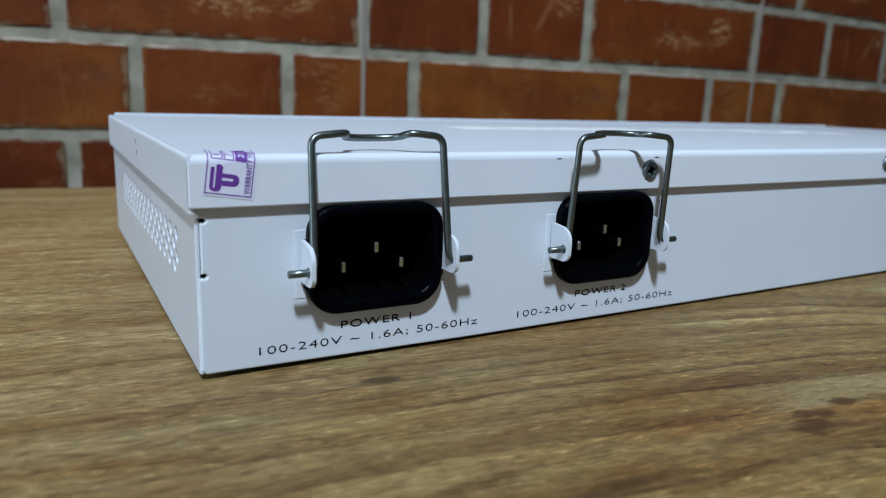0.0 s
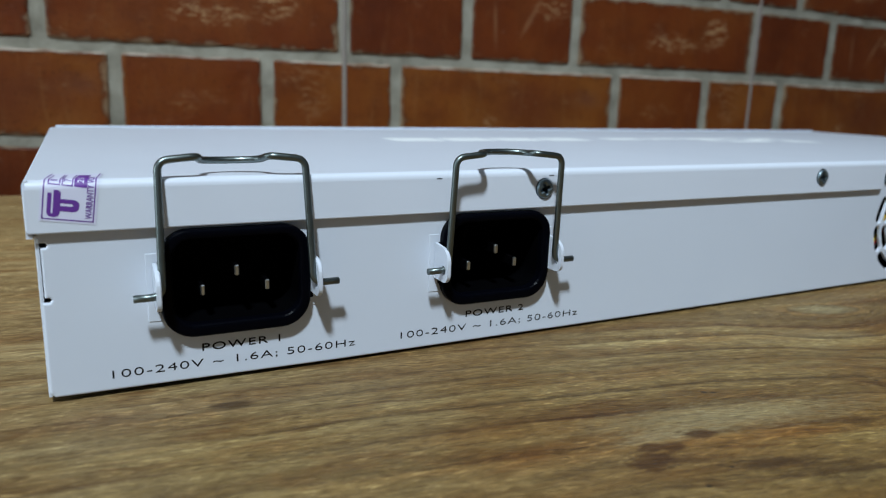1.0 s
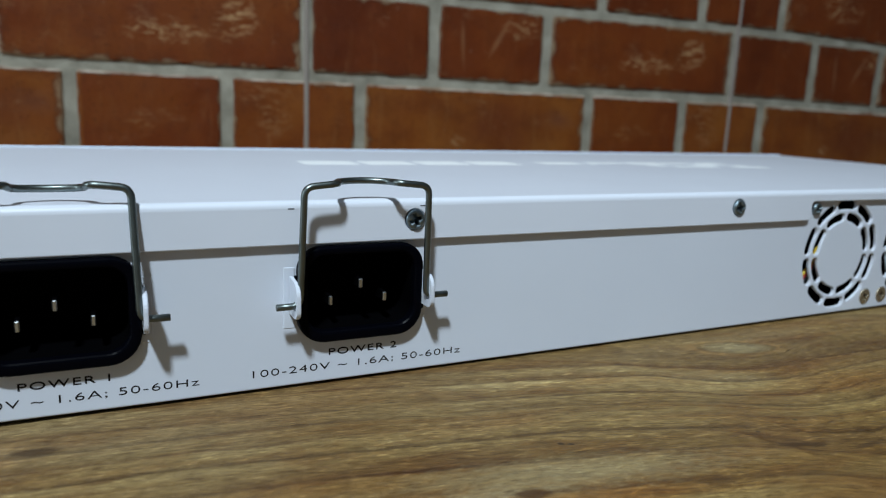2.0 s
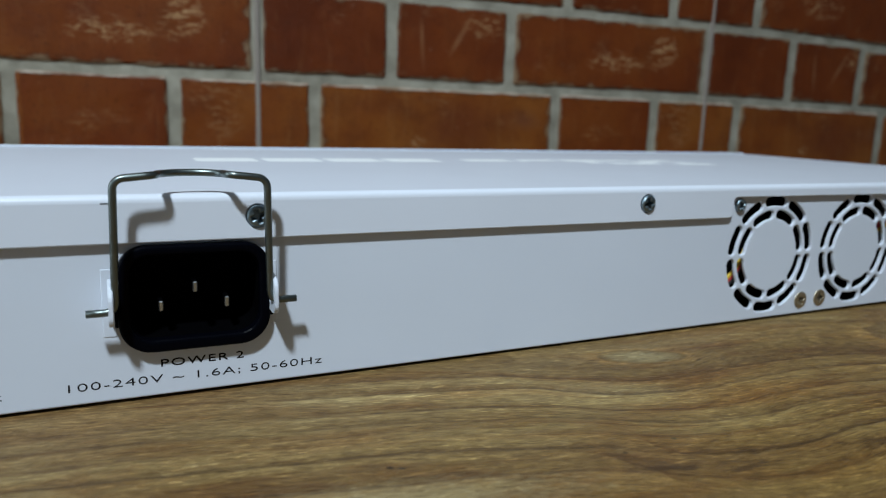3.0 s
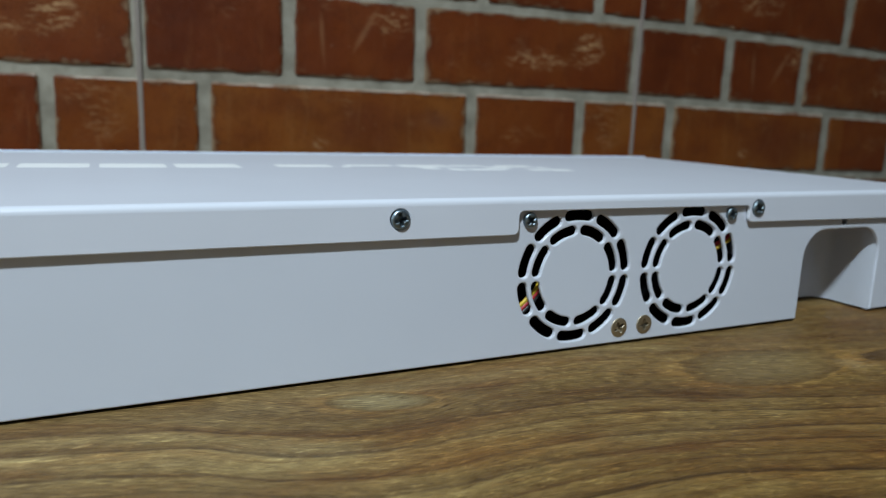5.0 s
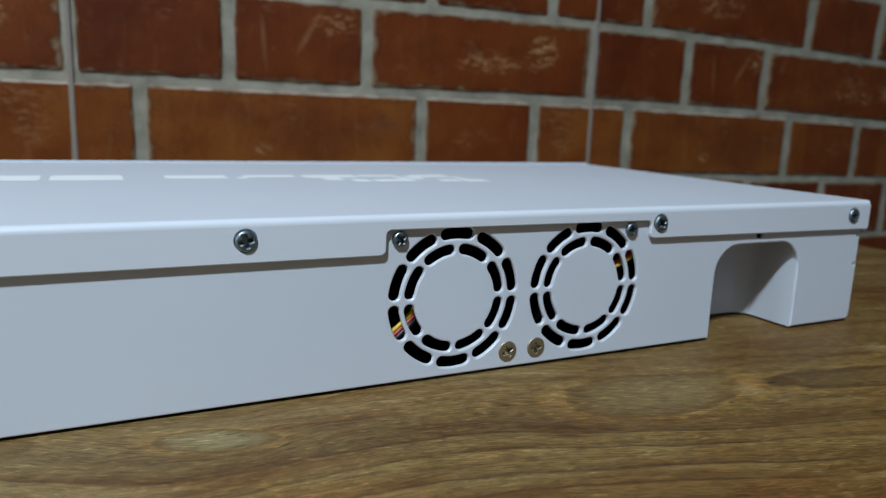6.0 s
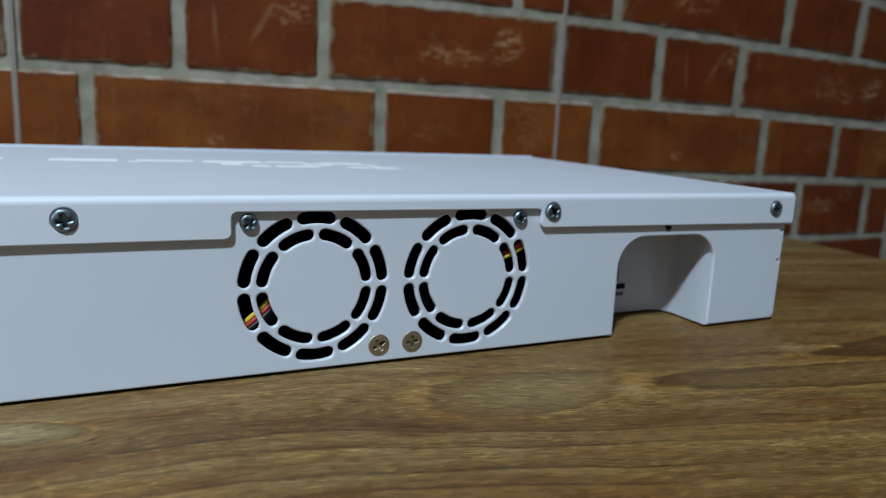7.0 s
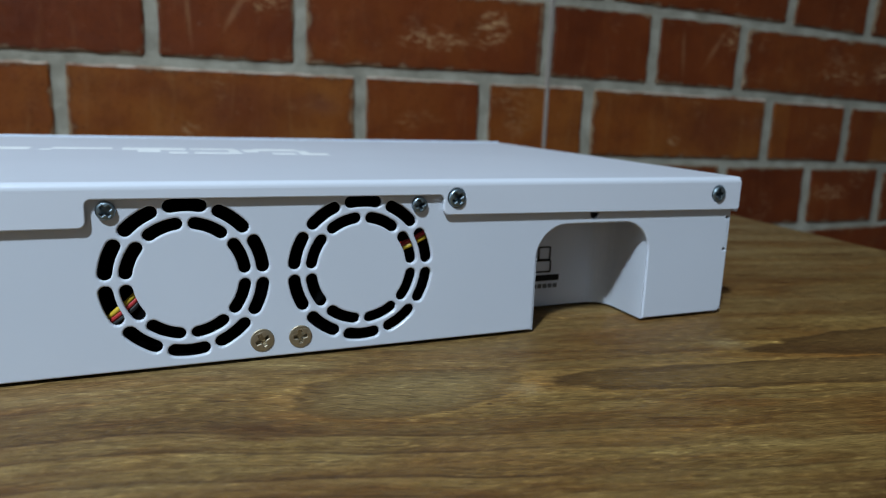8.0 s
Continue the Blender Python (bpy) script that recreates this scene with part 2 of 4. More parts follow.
def wood_material():
    """Oiled hardwood, x along the grain: growth lines that bow round two eyes and a tongue, flecks, pores and spilled stains."""
    m = material("oiled_wood", (0.3, 0.2, 0.1), 0.5, spec=0.25)
    n = Net(m)
    p = n.place()
    sep = n.node("ShaderNodeSeparateXYZ", [(0, p)])
    px, py = sep.outputs[0], sep.outputs[1]

    def total(first, *others):
        for o in others:
            first = n.math("ADD", first, o)
        return first

    def grey(v):
        return (v, v, v)

    def off(field, amount):
        return n.math("MULTIPLY", n.math("SUBTRACT", field, 0.5), amount)

    # the run of the grain: how far a growth line has strayed from straight at each place along the board
    bow = n.t.nodes.new("ShaderNodeFloatCurve")
    curve = bow.mapping.curves[0]
    for i, (x, drop) in enumerate(((0.0, 0.0), (0.10, 0.0), (0.15, 0.004), (0.20, 0.0105), (0.243, 0.0215), (0.266, 0.0188), (0.295, 0.0175), (0.32, 0.0210), (0.36, 0.0290), (0.40, 0.0360), (0.50, 0.0480))):
        if i in (0, 1):
            curve.points[i].location = (x / 0.5, 1 - drop / 0.05)
        else:
            curve.points.new(x / 0.5, 1 - drop / 0.05)
    bow.mapping.update()
    n.t.links.new(n.math("MULTIPLY", px, 2.0), bow.inputs["Value"])
    stray = n.math("MULTIPLY", n.math("SUBTRACT", bow.outputs[0], 1.0), 0.05)
    slow = n.noise(n.mapped(p, loc=(0.31, 0.2, 0), scale=(7, 20, 1)), 1.0, 2.0, 0.45)
    mid = n.noise(n.mapped(p, loc=(4, 1, 0), scale=(26, 90, 1)), 1.0, 2, 0.5)
    jag = n.noise(n.mapped(p, scale=(120, 420, 1)), 1.0, 4, 0.65)

    def far_from(cx, cy, rx, ry, angle=0.0):
        q = n.mapped(p, loc=(-cx, -cy, 0))
        q = n.mapped(n.mapped(q, rot=(0, 0, radians(-angle))) if angle else q, scale=(1 / rx, 1 / ry, 0))
        return n.node("ShaderNodeVectorMath", [(0, q)], operation="LENGTH").outputs["Value"]

    def hill(cx, cy, rx, ry):
        d = far_from(cx, cy, rx, ry)
        return n.math("EXPONENT", n.math("MULTIPLY", n.math("MULTIPLY", d, d), -1.0))

    line = total(n.math("SUBTRACT", py, stray), off(slow, 0.0060), off(mid, 0.0042), off(jag, 0.0012))
    for cx, cy, rx, ry, lift in ((0.355, -0.300, 0.034, 0.014, 0.006), (0.245, -0.291, 0.018, 0.008, 0.004), (0.43, -0.305, 0.05, 0.012, 0.005)):
        line = n.math("ADD", line, n.math("MULTIPLY", hill(cx, cy, rx, ry), lift))
    bent = n.node("ShaderNodeCombineXYZ", [("X", px), ("Y", line)]).outputs[0]
    level = n.math("DIVIDE", n.math("ADD", line, 0.375), 0.110)

    tone = n.noise(n.mapped(bent, loc=(3, 7, 0), scale=(6, 60, 1)), 1.0, 4, 0.6)
    red = n.noise(n.mapped(bent, loc=(5, 1, 0), scale=(9, 110, 1)), 1.0, 3, 0.55)
    patch = n.noise(n.mapped(p, loc=(7, 3, 0), scale=(22, 48, 1)), 1.0, 4, 0.6)
    mottle = n.noise(n.mapped(p, loc=(2, 5, 0), rot=(0, 0, 0.10), scale=(230, 420, 1)), 1.0, 4, 0.65)
    streaks = n.noise(n.mapped(bent, loc=(9, 4, 0), scale=(24, 560, 1)), 1.0, 3, 0.6)
    fibre = n.noise(n.mapped(bent, scale=(130, 1300, 1)), 1.0, 4, 0.7)
    fleck = n.noise(n.mapped(bent, loc=(8, 1, 0), rot=(0, 0, 0.06), scale=(300, 1050, 1)), 1.0, 4, 0.7)
    pores = n.noise(n.mapped(bent, loc=(1, 2, 0), scale=(190, 2600, 1)), 1.0, 2, 0.5)
    # pale wood left, browner right; the light's fading to the front painted in too
    browning = total(n.math("MULTIPLY", px, 1.35), n.math("MULTIPLY", n.math("ADD", py, 0.30), -4.0), off(patch, 0.7), 0.02)
    pale_wood = n.ramp(tone, [(0.30, (0.172, 0.117, 0.060)), (0.5, (0.226, 0.168, 0.096)), (0.70, (0.300, 0.238, 0.148))])
    brown_wood = n.ramp(tone, [(0.30, (0.128, 0.071, 0.025)), (0.5, (0.186, 0.118, 0.044)), (0.70, (0.262, 0.182, 0.075))])
    # light from the left and grazing sheen at the back, painted as paler wood
    left_sheen = n.math("SUBTRACT", n.math("MULTIPLY", n.math("MINIMUM", n.math("SUBTRACT", px, 0.03), 0.0), -10.0), n.math("MULTIPLY", n.math("MINIMUM", browning, 0.0), 0.9))
    pale_wood = n.mix(1.0, pale_wood, n.ramp(left_sheen, [(0.0, grey(1.0)), (1.0, (1.62, 1.62, 1.60))]), "MULTIPLY")
    brown_share = n.ramp(browning, [(0.0, (0, 0, 0)), (0.22, grey(0.48)), (0.60, (1, 1, 1))])
    col = n.mix(brown_share, pale_wood, brown_wood)
    col = n.mix(n.ramp(red, [(0.52, (0, 0, 0)), (0.68, grey(0.55))]), col, n.mix(1.0, col, (0.86, 0.66, 0.50), "MULTIPLY"))
    # growth lines: dark where one ends, fading upwards into tan, and a thin pale edge below
    rings = []
    for y, dark, reach, tint in ((-0.3560, 0.50, 0.007, 0.6), (-0.3390, 0.55, 0.006, 0.7), (-0.3280, 0.62, 0.004, 0.75), (-0.3175, 0.36, 0.0055, 0.62), (-0.3110, 0.66, 0.003, 0.62), (-0.3045, 0.45, 0.0042, 0.68), (-0.2978, 0.50, 0.0042, 0.66), (-0.2872, 0.42, 0.0060, 0.60), (-0.2790, 0.60, 0.0045, 0.66)):
        rings += [(y - 0.0005, (1.16, 1.17, 1.17)), (y + 0.0001, (dark * 0.90, dark * (0.55 + 0.3 * tint), dark * (0.38 + 0.5 * tint))), (y + 0.3 * reach, (0.84, 0.79, 0.73))]
    stops = [(-0.375, grey(1.0))]
    for y, c in rings:
        stops.append((max(y, stops[-1][0] + 0.0001), c))
    ring = n.ramp(level, [((y + 0.375) / 0.110, c) for y, c in stops])
    much = n.ramp(n.noise(n.mapped(bent, loc=(6, 2, 0), scale=(11, 40, 1)), 1.0, 2, 0.5), [(0.34, grey(0.25)), (0.52, grey(1.0))])
    much = n.math("MULTIPLY", much, n.ramp(px, [(0.0, grey(0.65)), (0.20, grey(1.0))]))
    col = n.mix(much, col, n.mix(1.0, col, ring, "MULTIPLY"))
    # looser layers between them, crowding and parting, and slow changes of hue
    loose = n.math("FRACT", n.math("ADD", n.math("MULTIPLY", line, 105.0), off(n.noise(n.mapped(p, loc=(1, 8, 0), scale=(11, 24, 1)), 1.0, 2, 0.45), 5.0)))
    layer = n.ramp(loose, [(0.0, grey(1.04)), (0.04, (0.68, 0.58, 0.48)), (0.14, (0.86, 0.81, 0.75)), (0.45, grey(1.0)), (0.93, (1.08, 1.08, 1.06)), (1.0, grey(1.10))])
    col = n.mix(n.ramp(n.noise(n.mapped(p, loc=(5, 2, 0), scale=(16, 34, 1)), 1.0, 3, 0.55), [(0.42, grey(0.05)), (0.62, grey(0.95))]), col, n.mix(1.0, col, layer, "MULTIPLY"))
    hue = n.noise(n.mapped(p, loc=(3, 9, 0), scale=(13, 45, 1)), 1.0, 3, 0.5)
    col = n.mix(n.math("ADD", n.math("MULTIPLY", brown_share, 0.65), 0.35), col, n.mix(1.0, col, n.ramp(hue, [(0.32, (0.92, 0.74, 0.58)), (0.5, (1, 1, 1)), (0.68, (1.14, 1.18, 1.17))]), "MULTIPLY"))
    # cloudy, red-brown patches with a frayed edge, drawn out along the grain
    cloud = n.math("ADD", n.noise(n.mapped(bent, loc=(4, 4, 0), scale=(30, 100, 1)), 1.0, 3, 0.6), off(mottle, 0.35))
    col = n.mix(n.ramp(cloud, [(0.52, (0, 0, 0)), (0.66, grey(0.75))]), col, n.mix(1.0, col, (0.74, 0.60, 0.49), "MULTIPLY"))
    # short, uneven dark grain strokes between the growth lines
    strokes = n.noise(n.mapped(bent, loc=(2, 6, 0), scale=(34, 330, 1)), 1.0, 4, 0.62, 0.25)
    col = n.mix(n.math("MULTIPLY", n.ramp(strokes, [(0.32, grey(0.9)), (0.44, (0, 0, 0))]), n.ramp(patch, [(0.40, grey(0.25)), (0.60, (1, 1, 1))])), col, n.mix(1.0, col, (0.60, 0.47, 0.36), "MULTIPLY"))
    col = n.mix(n.ramp(strokes, [(0.58, (0, 0, 0)), (0.72, grey(0.5))]), col, n.mix(1.0, col, (1.28, 1.30, 1.30), "MULTIPLY"))
    col = n.mix(1.0, col, n.ramp(mottle, [(0.32, (0.70, 0.66, 0.61)), (0.5, (1, 1, 1)), (0.68, (1.26, 1.28, 1.31))]), "MULTIPLY")
    col = n.mix(n.ramp(streaks, [(0.28, grey(0.6)), (0.40, (0, 0, 0))]), col, n.mix(1.0, col, (0.62, 0.52, 0.44), "MULTIPLY"))
    col = n.mix(n.ramp(streaks, [(0.60, (0, 0, 0)), (0.76, grey(0.5))]), col, n.mix(1.0, col, (1.40, 1.43, 1.46), "MULTIPLY"))
    col = n.mix(1.0, col, n.ramp(fibre, [(0.30, (0.72, 0.69, 0.66)), (0.5, (1, 1, 1)), (0.70, (1.22, 1.24, 1.26))]), "MULTIPLY")

    ragged = n.noise(n.mapped(p, scale=(330, 620, 1)), 1.0, 5, 0.75)

    def spot(cx, cy, rx, ry, angle, soft, rough_edge):
        d = n.math("ADD", far_from(cx, cy, rx, ry, angle), off(ragged, rough_edge * 3.0))
        return n.ramp(d, [(max(0.0, 0.85 - soft), (1, 1, 1)), (1.0, (0, 0, 0))])

    # eyes where a growth layer is cut level: a pale line, a dark rim on the inside and a calmer middle
    for cx, cy, rx, ry, angle, rim, middle, share in (
            (0.3550, -0.2880, 0.0300, 0.0135, 6, (0.125, 0.072, 0.027), (0.205, 0.148, 0.072), 0.75), (0.2450, -0.2850, 0.0150, 0.0062, -10, (0.150, 0.095, 0.040), (0.265, 0.218, 0.132), 0.85),
            (0.4780, -0.2985, 0.0960, 0.0098, -5, (0.072, 0.036, 0.012), (0.175, 0.108, 0.042), 0.8), (0.5300, -0.2835, 0.0820, 0.0125, -3, (0.058, 0.028, 0.009), (0.110, 0.058, 0.020), 0.8)):
        d = total(far_from(cx, cy, rx, ry, angle), off(slow, 0.5), off(mid, 0.5), off(jag, 0.3))
        half = n.math("MULTIPLY", d, 0.5)
        lens = n.ramp(half, [(0.16, middle), (0.32, tuple(0.6 * g + 0.4 * h for g, h in zip(middle, rim))), (0.43, rim)])
        lens = n.mix(1.0, lens, n.ramp(mottle, [(0.32, grey(0.82)), (0.5, grey(1.0)), (0.68, grey(1.15))]), "MULTIPLY")
        lens = n.mix(1.0, lens, n.ramp(fibre, [(0.30, grey(0.70)), (0.5, grey(1.0)), (0.70, grey(1.25))]), "MULTIPLY")
        col = n.mix(n.ramp(half, [(0.44, (0, 0, 0)), (0.475, grey(0.85)), (0.52, grey(0.55)), (0.64, (0, 0, 0))]), col, n.mix(1.0, col, (1.45, 1.42, 1.34), "MULTIPLY"))
        col = n.mix(n.ramp(half, [(0.435, grey(share)), (0.465, (0, 0, 0))]), col, lens)
    # pale, dry patches with raised fibres
    for cx, cy, rx, ry, angle, share in ((0.163, -0.3375, 0.040, 0.0075, -6, 0.8), (0.142, -0.3405, 0.016, 0.0035, 0, 0.7), (0.060, -0.3020, 0.050, 0.0050, 0, 0.35), (0.382, -0.2925, 0.0055, 0.0048, 30, 0.6), (0.225, -0.304, 0.020, 0.006, -20, 0.35), (0.452, -0.274, 0.008, 0.006, 0, 0.5)):
        f = n.math("MULTIPLY", spot(cx, cy, rx, ry, angle, 0.75, 0.7), share)
        col = n.mix(f, col, n.mix(0.6, n.mix(1.0, col, (1.35, 1.42, 1.50), "MULTIPLY"), (0.33, 0.285, 0.195)))
    col = n.mix(n.math("MULTIPLY", n.ramp(fleck, [(0.55, (0, 0, 0)), (0.64, grey(0.95))]), n.ramp(patch, [(0.36, grey(0.25)), (0.56, (1, 1, 1))])), col, n.mix(1.0, col, (1.60, 1.70, 1.86), "MULTIPLY"))
    col = n.mix(n.ramp(pores, [(0.60, (0, 0, 0)), (0.68, grey(0.75))]), col, n.mix(1.0, col, (0.42, 0.35, 0.30), "MULTIPLY"))
    dash = n.noise(n.mapped(p, loc=(3, 2, 0), rot=(0, 0, -0.16), scale=(210, 900, 1)), 1.0, 3, 0.6)
    dash = n.math("MULTIPLY", n.ramp(dash, [(0.57, (0, 0, 0)), (0.66, grey(1.0))]), n.ramp(mid, [(0.40, grey(0.1)), (0.58, (1, 1, 1))]))
    col = n.mix(dash, col, n.mix(1.0, col, (1.75, 1.86, 2.00), "MULTIPLY"))
    brown, umber, pitch = (0.058, 0.024, 0.008), (0.050, 0.026, 0.011), (0.022, 0.015, 0.010)
    for cx, cy, rx, ry, angle, soft, edge, tint, share in (
            (0.1330, -0.3482, 0.0074, 0.0038, 8, 0.30, 0.55, brown, 0.88), (0.1358, -0.3437, 0.0034, 0.0021, 0, 0.30, 0.5, brown, 0.85), (0.1403, -0.3447, 0.0033, 0.0019, 0, 0.30, 0.5, brown, 0.85), (0.1489, -0.3422, 0.0042, 0.0021, -4, 0.25, 0.45, brown, 0.9),
            (0.1415, -0.3500, 0.0100, 0.0026, -14, 0.6, 0.8, brown, 0.6), (0.1530, -0.3550, 0.0110, 0.0026, -10, 0.5, 0.8, umber, 0.8), (0.1200, -0.3470, 0.0120, 0.0020, 6, 0.6, 0.9, umber, 0.55), (0.1640, -0.3610, 0.0140, 0.0060, -12, 0.7, 1.0, umber, 0.7),
            (0.1850, -0.3470, 0.0055, 0.0022, 0, 0.5, 0.7, umber, 0.6), (0.0660, -0.3450, 0.0120, 0.0022, 4, 0.6, 0.8, brown, 0.7), (0.0860, -0.3530, 0.0140, 0.0026, 2, 0.6, 0.8, umber, 0.75), (0.0640, -0.3027, 0.0054, 0.0021, -4, 0.3, 0.25, (0.050, 0.030, 0.015), 0.92),
            (0.2130, -0.3402, 0.0085, 0.0017, -14, 0.5, 0.8, umber, 0.85), (0.2290, -0.3440, 0.0080, 0.0012, 4, 0.5, 0.8, umber, 0.7), (0.4350, -0.3480, 0.0300, 0.0090, -6, 0.8, 0.9, (0.075, 0.036, 0.014), 0.7), (0.2660, -0.3425, 0.0180, 0.0022, -5, 0.6, 0.9, umber, 0.75), (0.2960, -0.3235, 0.0200, 0.0024, -4, 0.7, 0.9, (0.120, 0.048, 0.018), 0.65),
            (0.1632, -0.3262, 0.0010, 0.0006, -22, 0.3, 0.1, pitch, 0.95), (0.1652, -0.3270, 0.0008, 0.0005, -22, 0.3, 0.1, pitch, 0.9), (0.1370, -0.3579, 0.0008, 0.0006, 0, 0.3, 0.1, pitch, 0.95), (0.1455, -0.3540, 0.0006, 0.0005, 0, 0.3, 0.1, pitch, 0.9), (0.1345, -0.3508, 0.0014, 0.0005, 0, 0.3, 0.5, pitch, 0.5),
            (0.2219, -0.3301, 0.0008, 0.0007, 0, 0.3, 0.1, (0.05, 0.05, 0.03), 0.8), (0.2085, -0.3328, 0.0007, 0.0005, 0, 0.3, 0.1, pitch, 0.8), (0.3705, -0.2985, 0.0009, 0.0006, 0, 0.3, 0.1, (0.05, 0.02, 0.01), 0.9)):
        f = spot(cx, cy, rx, ry, angle, soft, edge)
        col = n.mix(n.math("MULTIPLY", f, share), col, n.mix(0.8, n.mix(1.0, col, (0.50, 0.38, 0.30), "MULTIPLY"), tint))
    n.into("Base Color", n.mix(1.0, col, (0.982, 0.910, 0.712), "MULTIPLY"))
    n.into("Roughness", n.math("ADD", n.math("MULTIPLY", fleck, -0.3), 0.68))
    n.bump(total(n.math("MULTIPLY", fibre, 0.7), n.math("MULTIPLY", fleck, 0.6), n.math("MULTIPLY", pores, -0.6), n.math("MULTIPLY", mottle, 0.9)), 0.7, 0.0007)
    return m


BRICK, MORTAR, WOOD = brick_material(), mortar_material(), wood_material()
PLASTER = material("room_plaster", (0.70, 0.72, 0.75), 0.9)
FLOOR = material("floor_tile", (0.34, 0.34, 0.34), 0.6)
SEAM = material("panel_seam_filler", (0.26, 0.22, 0.19), 0.8)


# ---- mesh helpers ----
def part(name, bm, mat, parent=None, label="", smooth=False):
    if isinstance(bm, bmesh.types.BMesh):
        me = bpy.data.meshes.new(name)
        bm.to_mesh(me)
        bm.free()
    else:
        me = bm
    me.materials.clear()
    me.materials.append(mat)
    if smooth:
        me.shade_smooth()
    ob = new(name, me)
    if parent:
        ob.parent = parent
    return tagged(ob, label) if label else ob


def box(x0, y0, z0, x1, y1, z1, bevel=0.0, seg=2):
    bm = bmesh.new()
    bmesh.ops.create_cube(bm, size=1)
    bmesh.ops.transform(bm, verts=bm.verts, matrix=Matrix.LocRotScale(((x0 + x1) / 2, (y0 + y1) / 2, (z0 + z1) / 2), None, (x1 - x0, y1 - y0, z1 - z0)))
    if bevel:
        bmesh.ops.bevel(bm, geom=bm.edges[:], offset=bevel, segments=seg, profile=0.5, affect="EDGES")
    return bm


def arc(cx, cy, r, a0, a1, seg):
    return [(cx + r * math.cos(radians(a0 + (a1 - a0) * i / seg)), cy + r * math.sin(radians(a0 + (a1 - a0) * i / seg))) for i in range(seg + 1)]


def rounded(points, radii, seg=6):
    """A closed outline with its corners rounded."""
    out = []
    k = len(points)
    for i in range(k):
        p, a, b = Vector(points[i]), Vector(points[i - 1]), Vector(points[(i + 1) % k])
        r = radii[i] if isinstance(radii, (list, tuple)) else radii
        if r <= 0:
            out.append(tuple(p))
            continue
        u, v = (a - p).normalized(), (b - p).normalized()
        half = u.angle(v) / 2
        d = r / math.tan(half)
        c = p + (u + v).normalized() * (r / math.sin(half))
        s, e = p + u * d - c, p + v * d - c
        turn = s.angle_signed(e)
        for j in range(seg + 1):
            w = Matrix.Rotation(-turn * j / seg, 2) @ s
            out.append(tuple(c + w))
    return out


def rrect(x0, z0, x1, z1, r, seg=6):
    return rounded([(x0, z0), (x1, z0), (x1, z1), (x0, z1)], r, seg)


def slot(cx, cz, r0, r1, a0, a1):
    """A ring-shaped slot with round ends."""
    rm, h = (r0 + r1) / 2, (r1 - r0) / 2
    e = math.degrees(h / rm)
    a0, a1 = a0 + e, a1 - e
    out = arc(cx, cz, r1, a0, a1, 8)
    c = (cx + rm * math.cos(radians(a1)), cz + rm * math.sin(radians(a1)))
    out += arc(*c, h, a1, a1 + 180, 6)[1:]
    out += arc(cx, cz, r0, a1, a0, 8)[1:]
    c = (cx + rm * math.cos(radians(a0)), cz + rm * math.sin(radians(a0)))
    out += arc(*c, h, a0 + 180, a0 + 360, 6)[1:-1]
    return out


def area2(loop):
    return sum(a[0] * b[1] - b[0] * a[1] for a, b in zip(loop, loop[1:] + loop[:1]))


def plate(loops, thick, bevel=0.0, seg=2, keep_top=None):
    """A flat sheet in x and y with holes, its outer face up at z = 0, its edges rounded on that face. keep_top: a level whose edge stays square."""
    rings = []
    for i, loop in enumerate(loops):
        pts = [Vector(p) for p in loop]
        if (area2(loop) > 0) != (i == 0):
            pts.reverse()
        shifts = []
        for j, p in enumerate(pts):
            a, b = (p - pts[j - 1]), (pts[(j + 1) % len(pts)] - p)
            na, nb = Vector((-a.y, a.x)).normalized(), Vector((-b.y, b.x)).normalized()
            nn = na + nb
            nn = nn.normalized() / max(0.35, math.cos(na.angle(nb) / 2)) if nn.length > 1e-6 else na
            if keep_top is not None and abs(p.y - keep_top) < 1e-7:
                nn = Vector((nn.x, 0))
            shifts.append(nn)
        levels = []
        for s in range(seg + 1):
            f = radians(90 * s / seg)
            levels.append([(*(p + d * bevel * (1 - math.sin(f))), -bevel * (1 - math.cos(f))) for p, d in zip(pts, shifts)])
        if not bevel:
            levels = levels[:1]
        levels.append([(p.x, p.y, -thick) for p in pts])
        rings.append(levels)
    verts, faces = [], []
    starts = []
    for levels in rings:
        begin = []
        for lv in levels:
            begin.append(len(verts))
            verts += lv
        k = len(levels[0])
        for a, b in zip(begin, begin[1:]):
            faces += [(a + j, b + j, b + (j + 1) % k, a + (j + 1) % k) for j in range(k)]
        starts.append((begin[0], begin[-1], k))
    from mathutils.geometry import tessellate_polygon
    for which, flip in ((0, False), (1, True)):
        index = [s[which] + j for s in starts for j in range(s[2])]
        polys = [[Vector(verts[s[which] + j]) for j in range(s[2])] for s in starts]
        for tri in tessellate_polygon(polys):
            f = [index[q] for q in tri]
            a, b, c = (Vector(verts[q]) for q in f)
            up = (b - a).cross(c - a).z > 0
            faces.append(f if up != flip else f[::-1])
    me = bpy.data.meshes.new("plate")
    me.from_pydata(verts, [], faces)
    bm = bmesh.new()
    bm.from_mesh(me)
    bpy.data.meshes.remove(me)
    return bm


def moved(bm, m):
    bmesh.ops.transform(bm, verts=bm.verts, matrix=m)
    return bm


def facing_back(bm, y=0.0):
    """Stands a plate up, so that its outer face looks towards -y."""
    return moved(bm, pose(0, y, 0, 90, 0, 0))


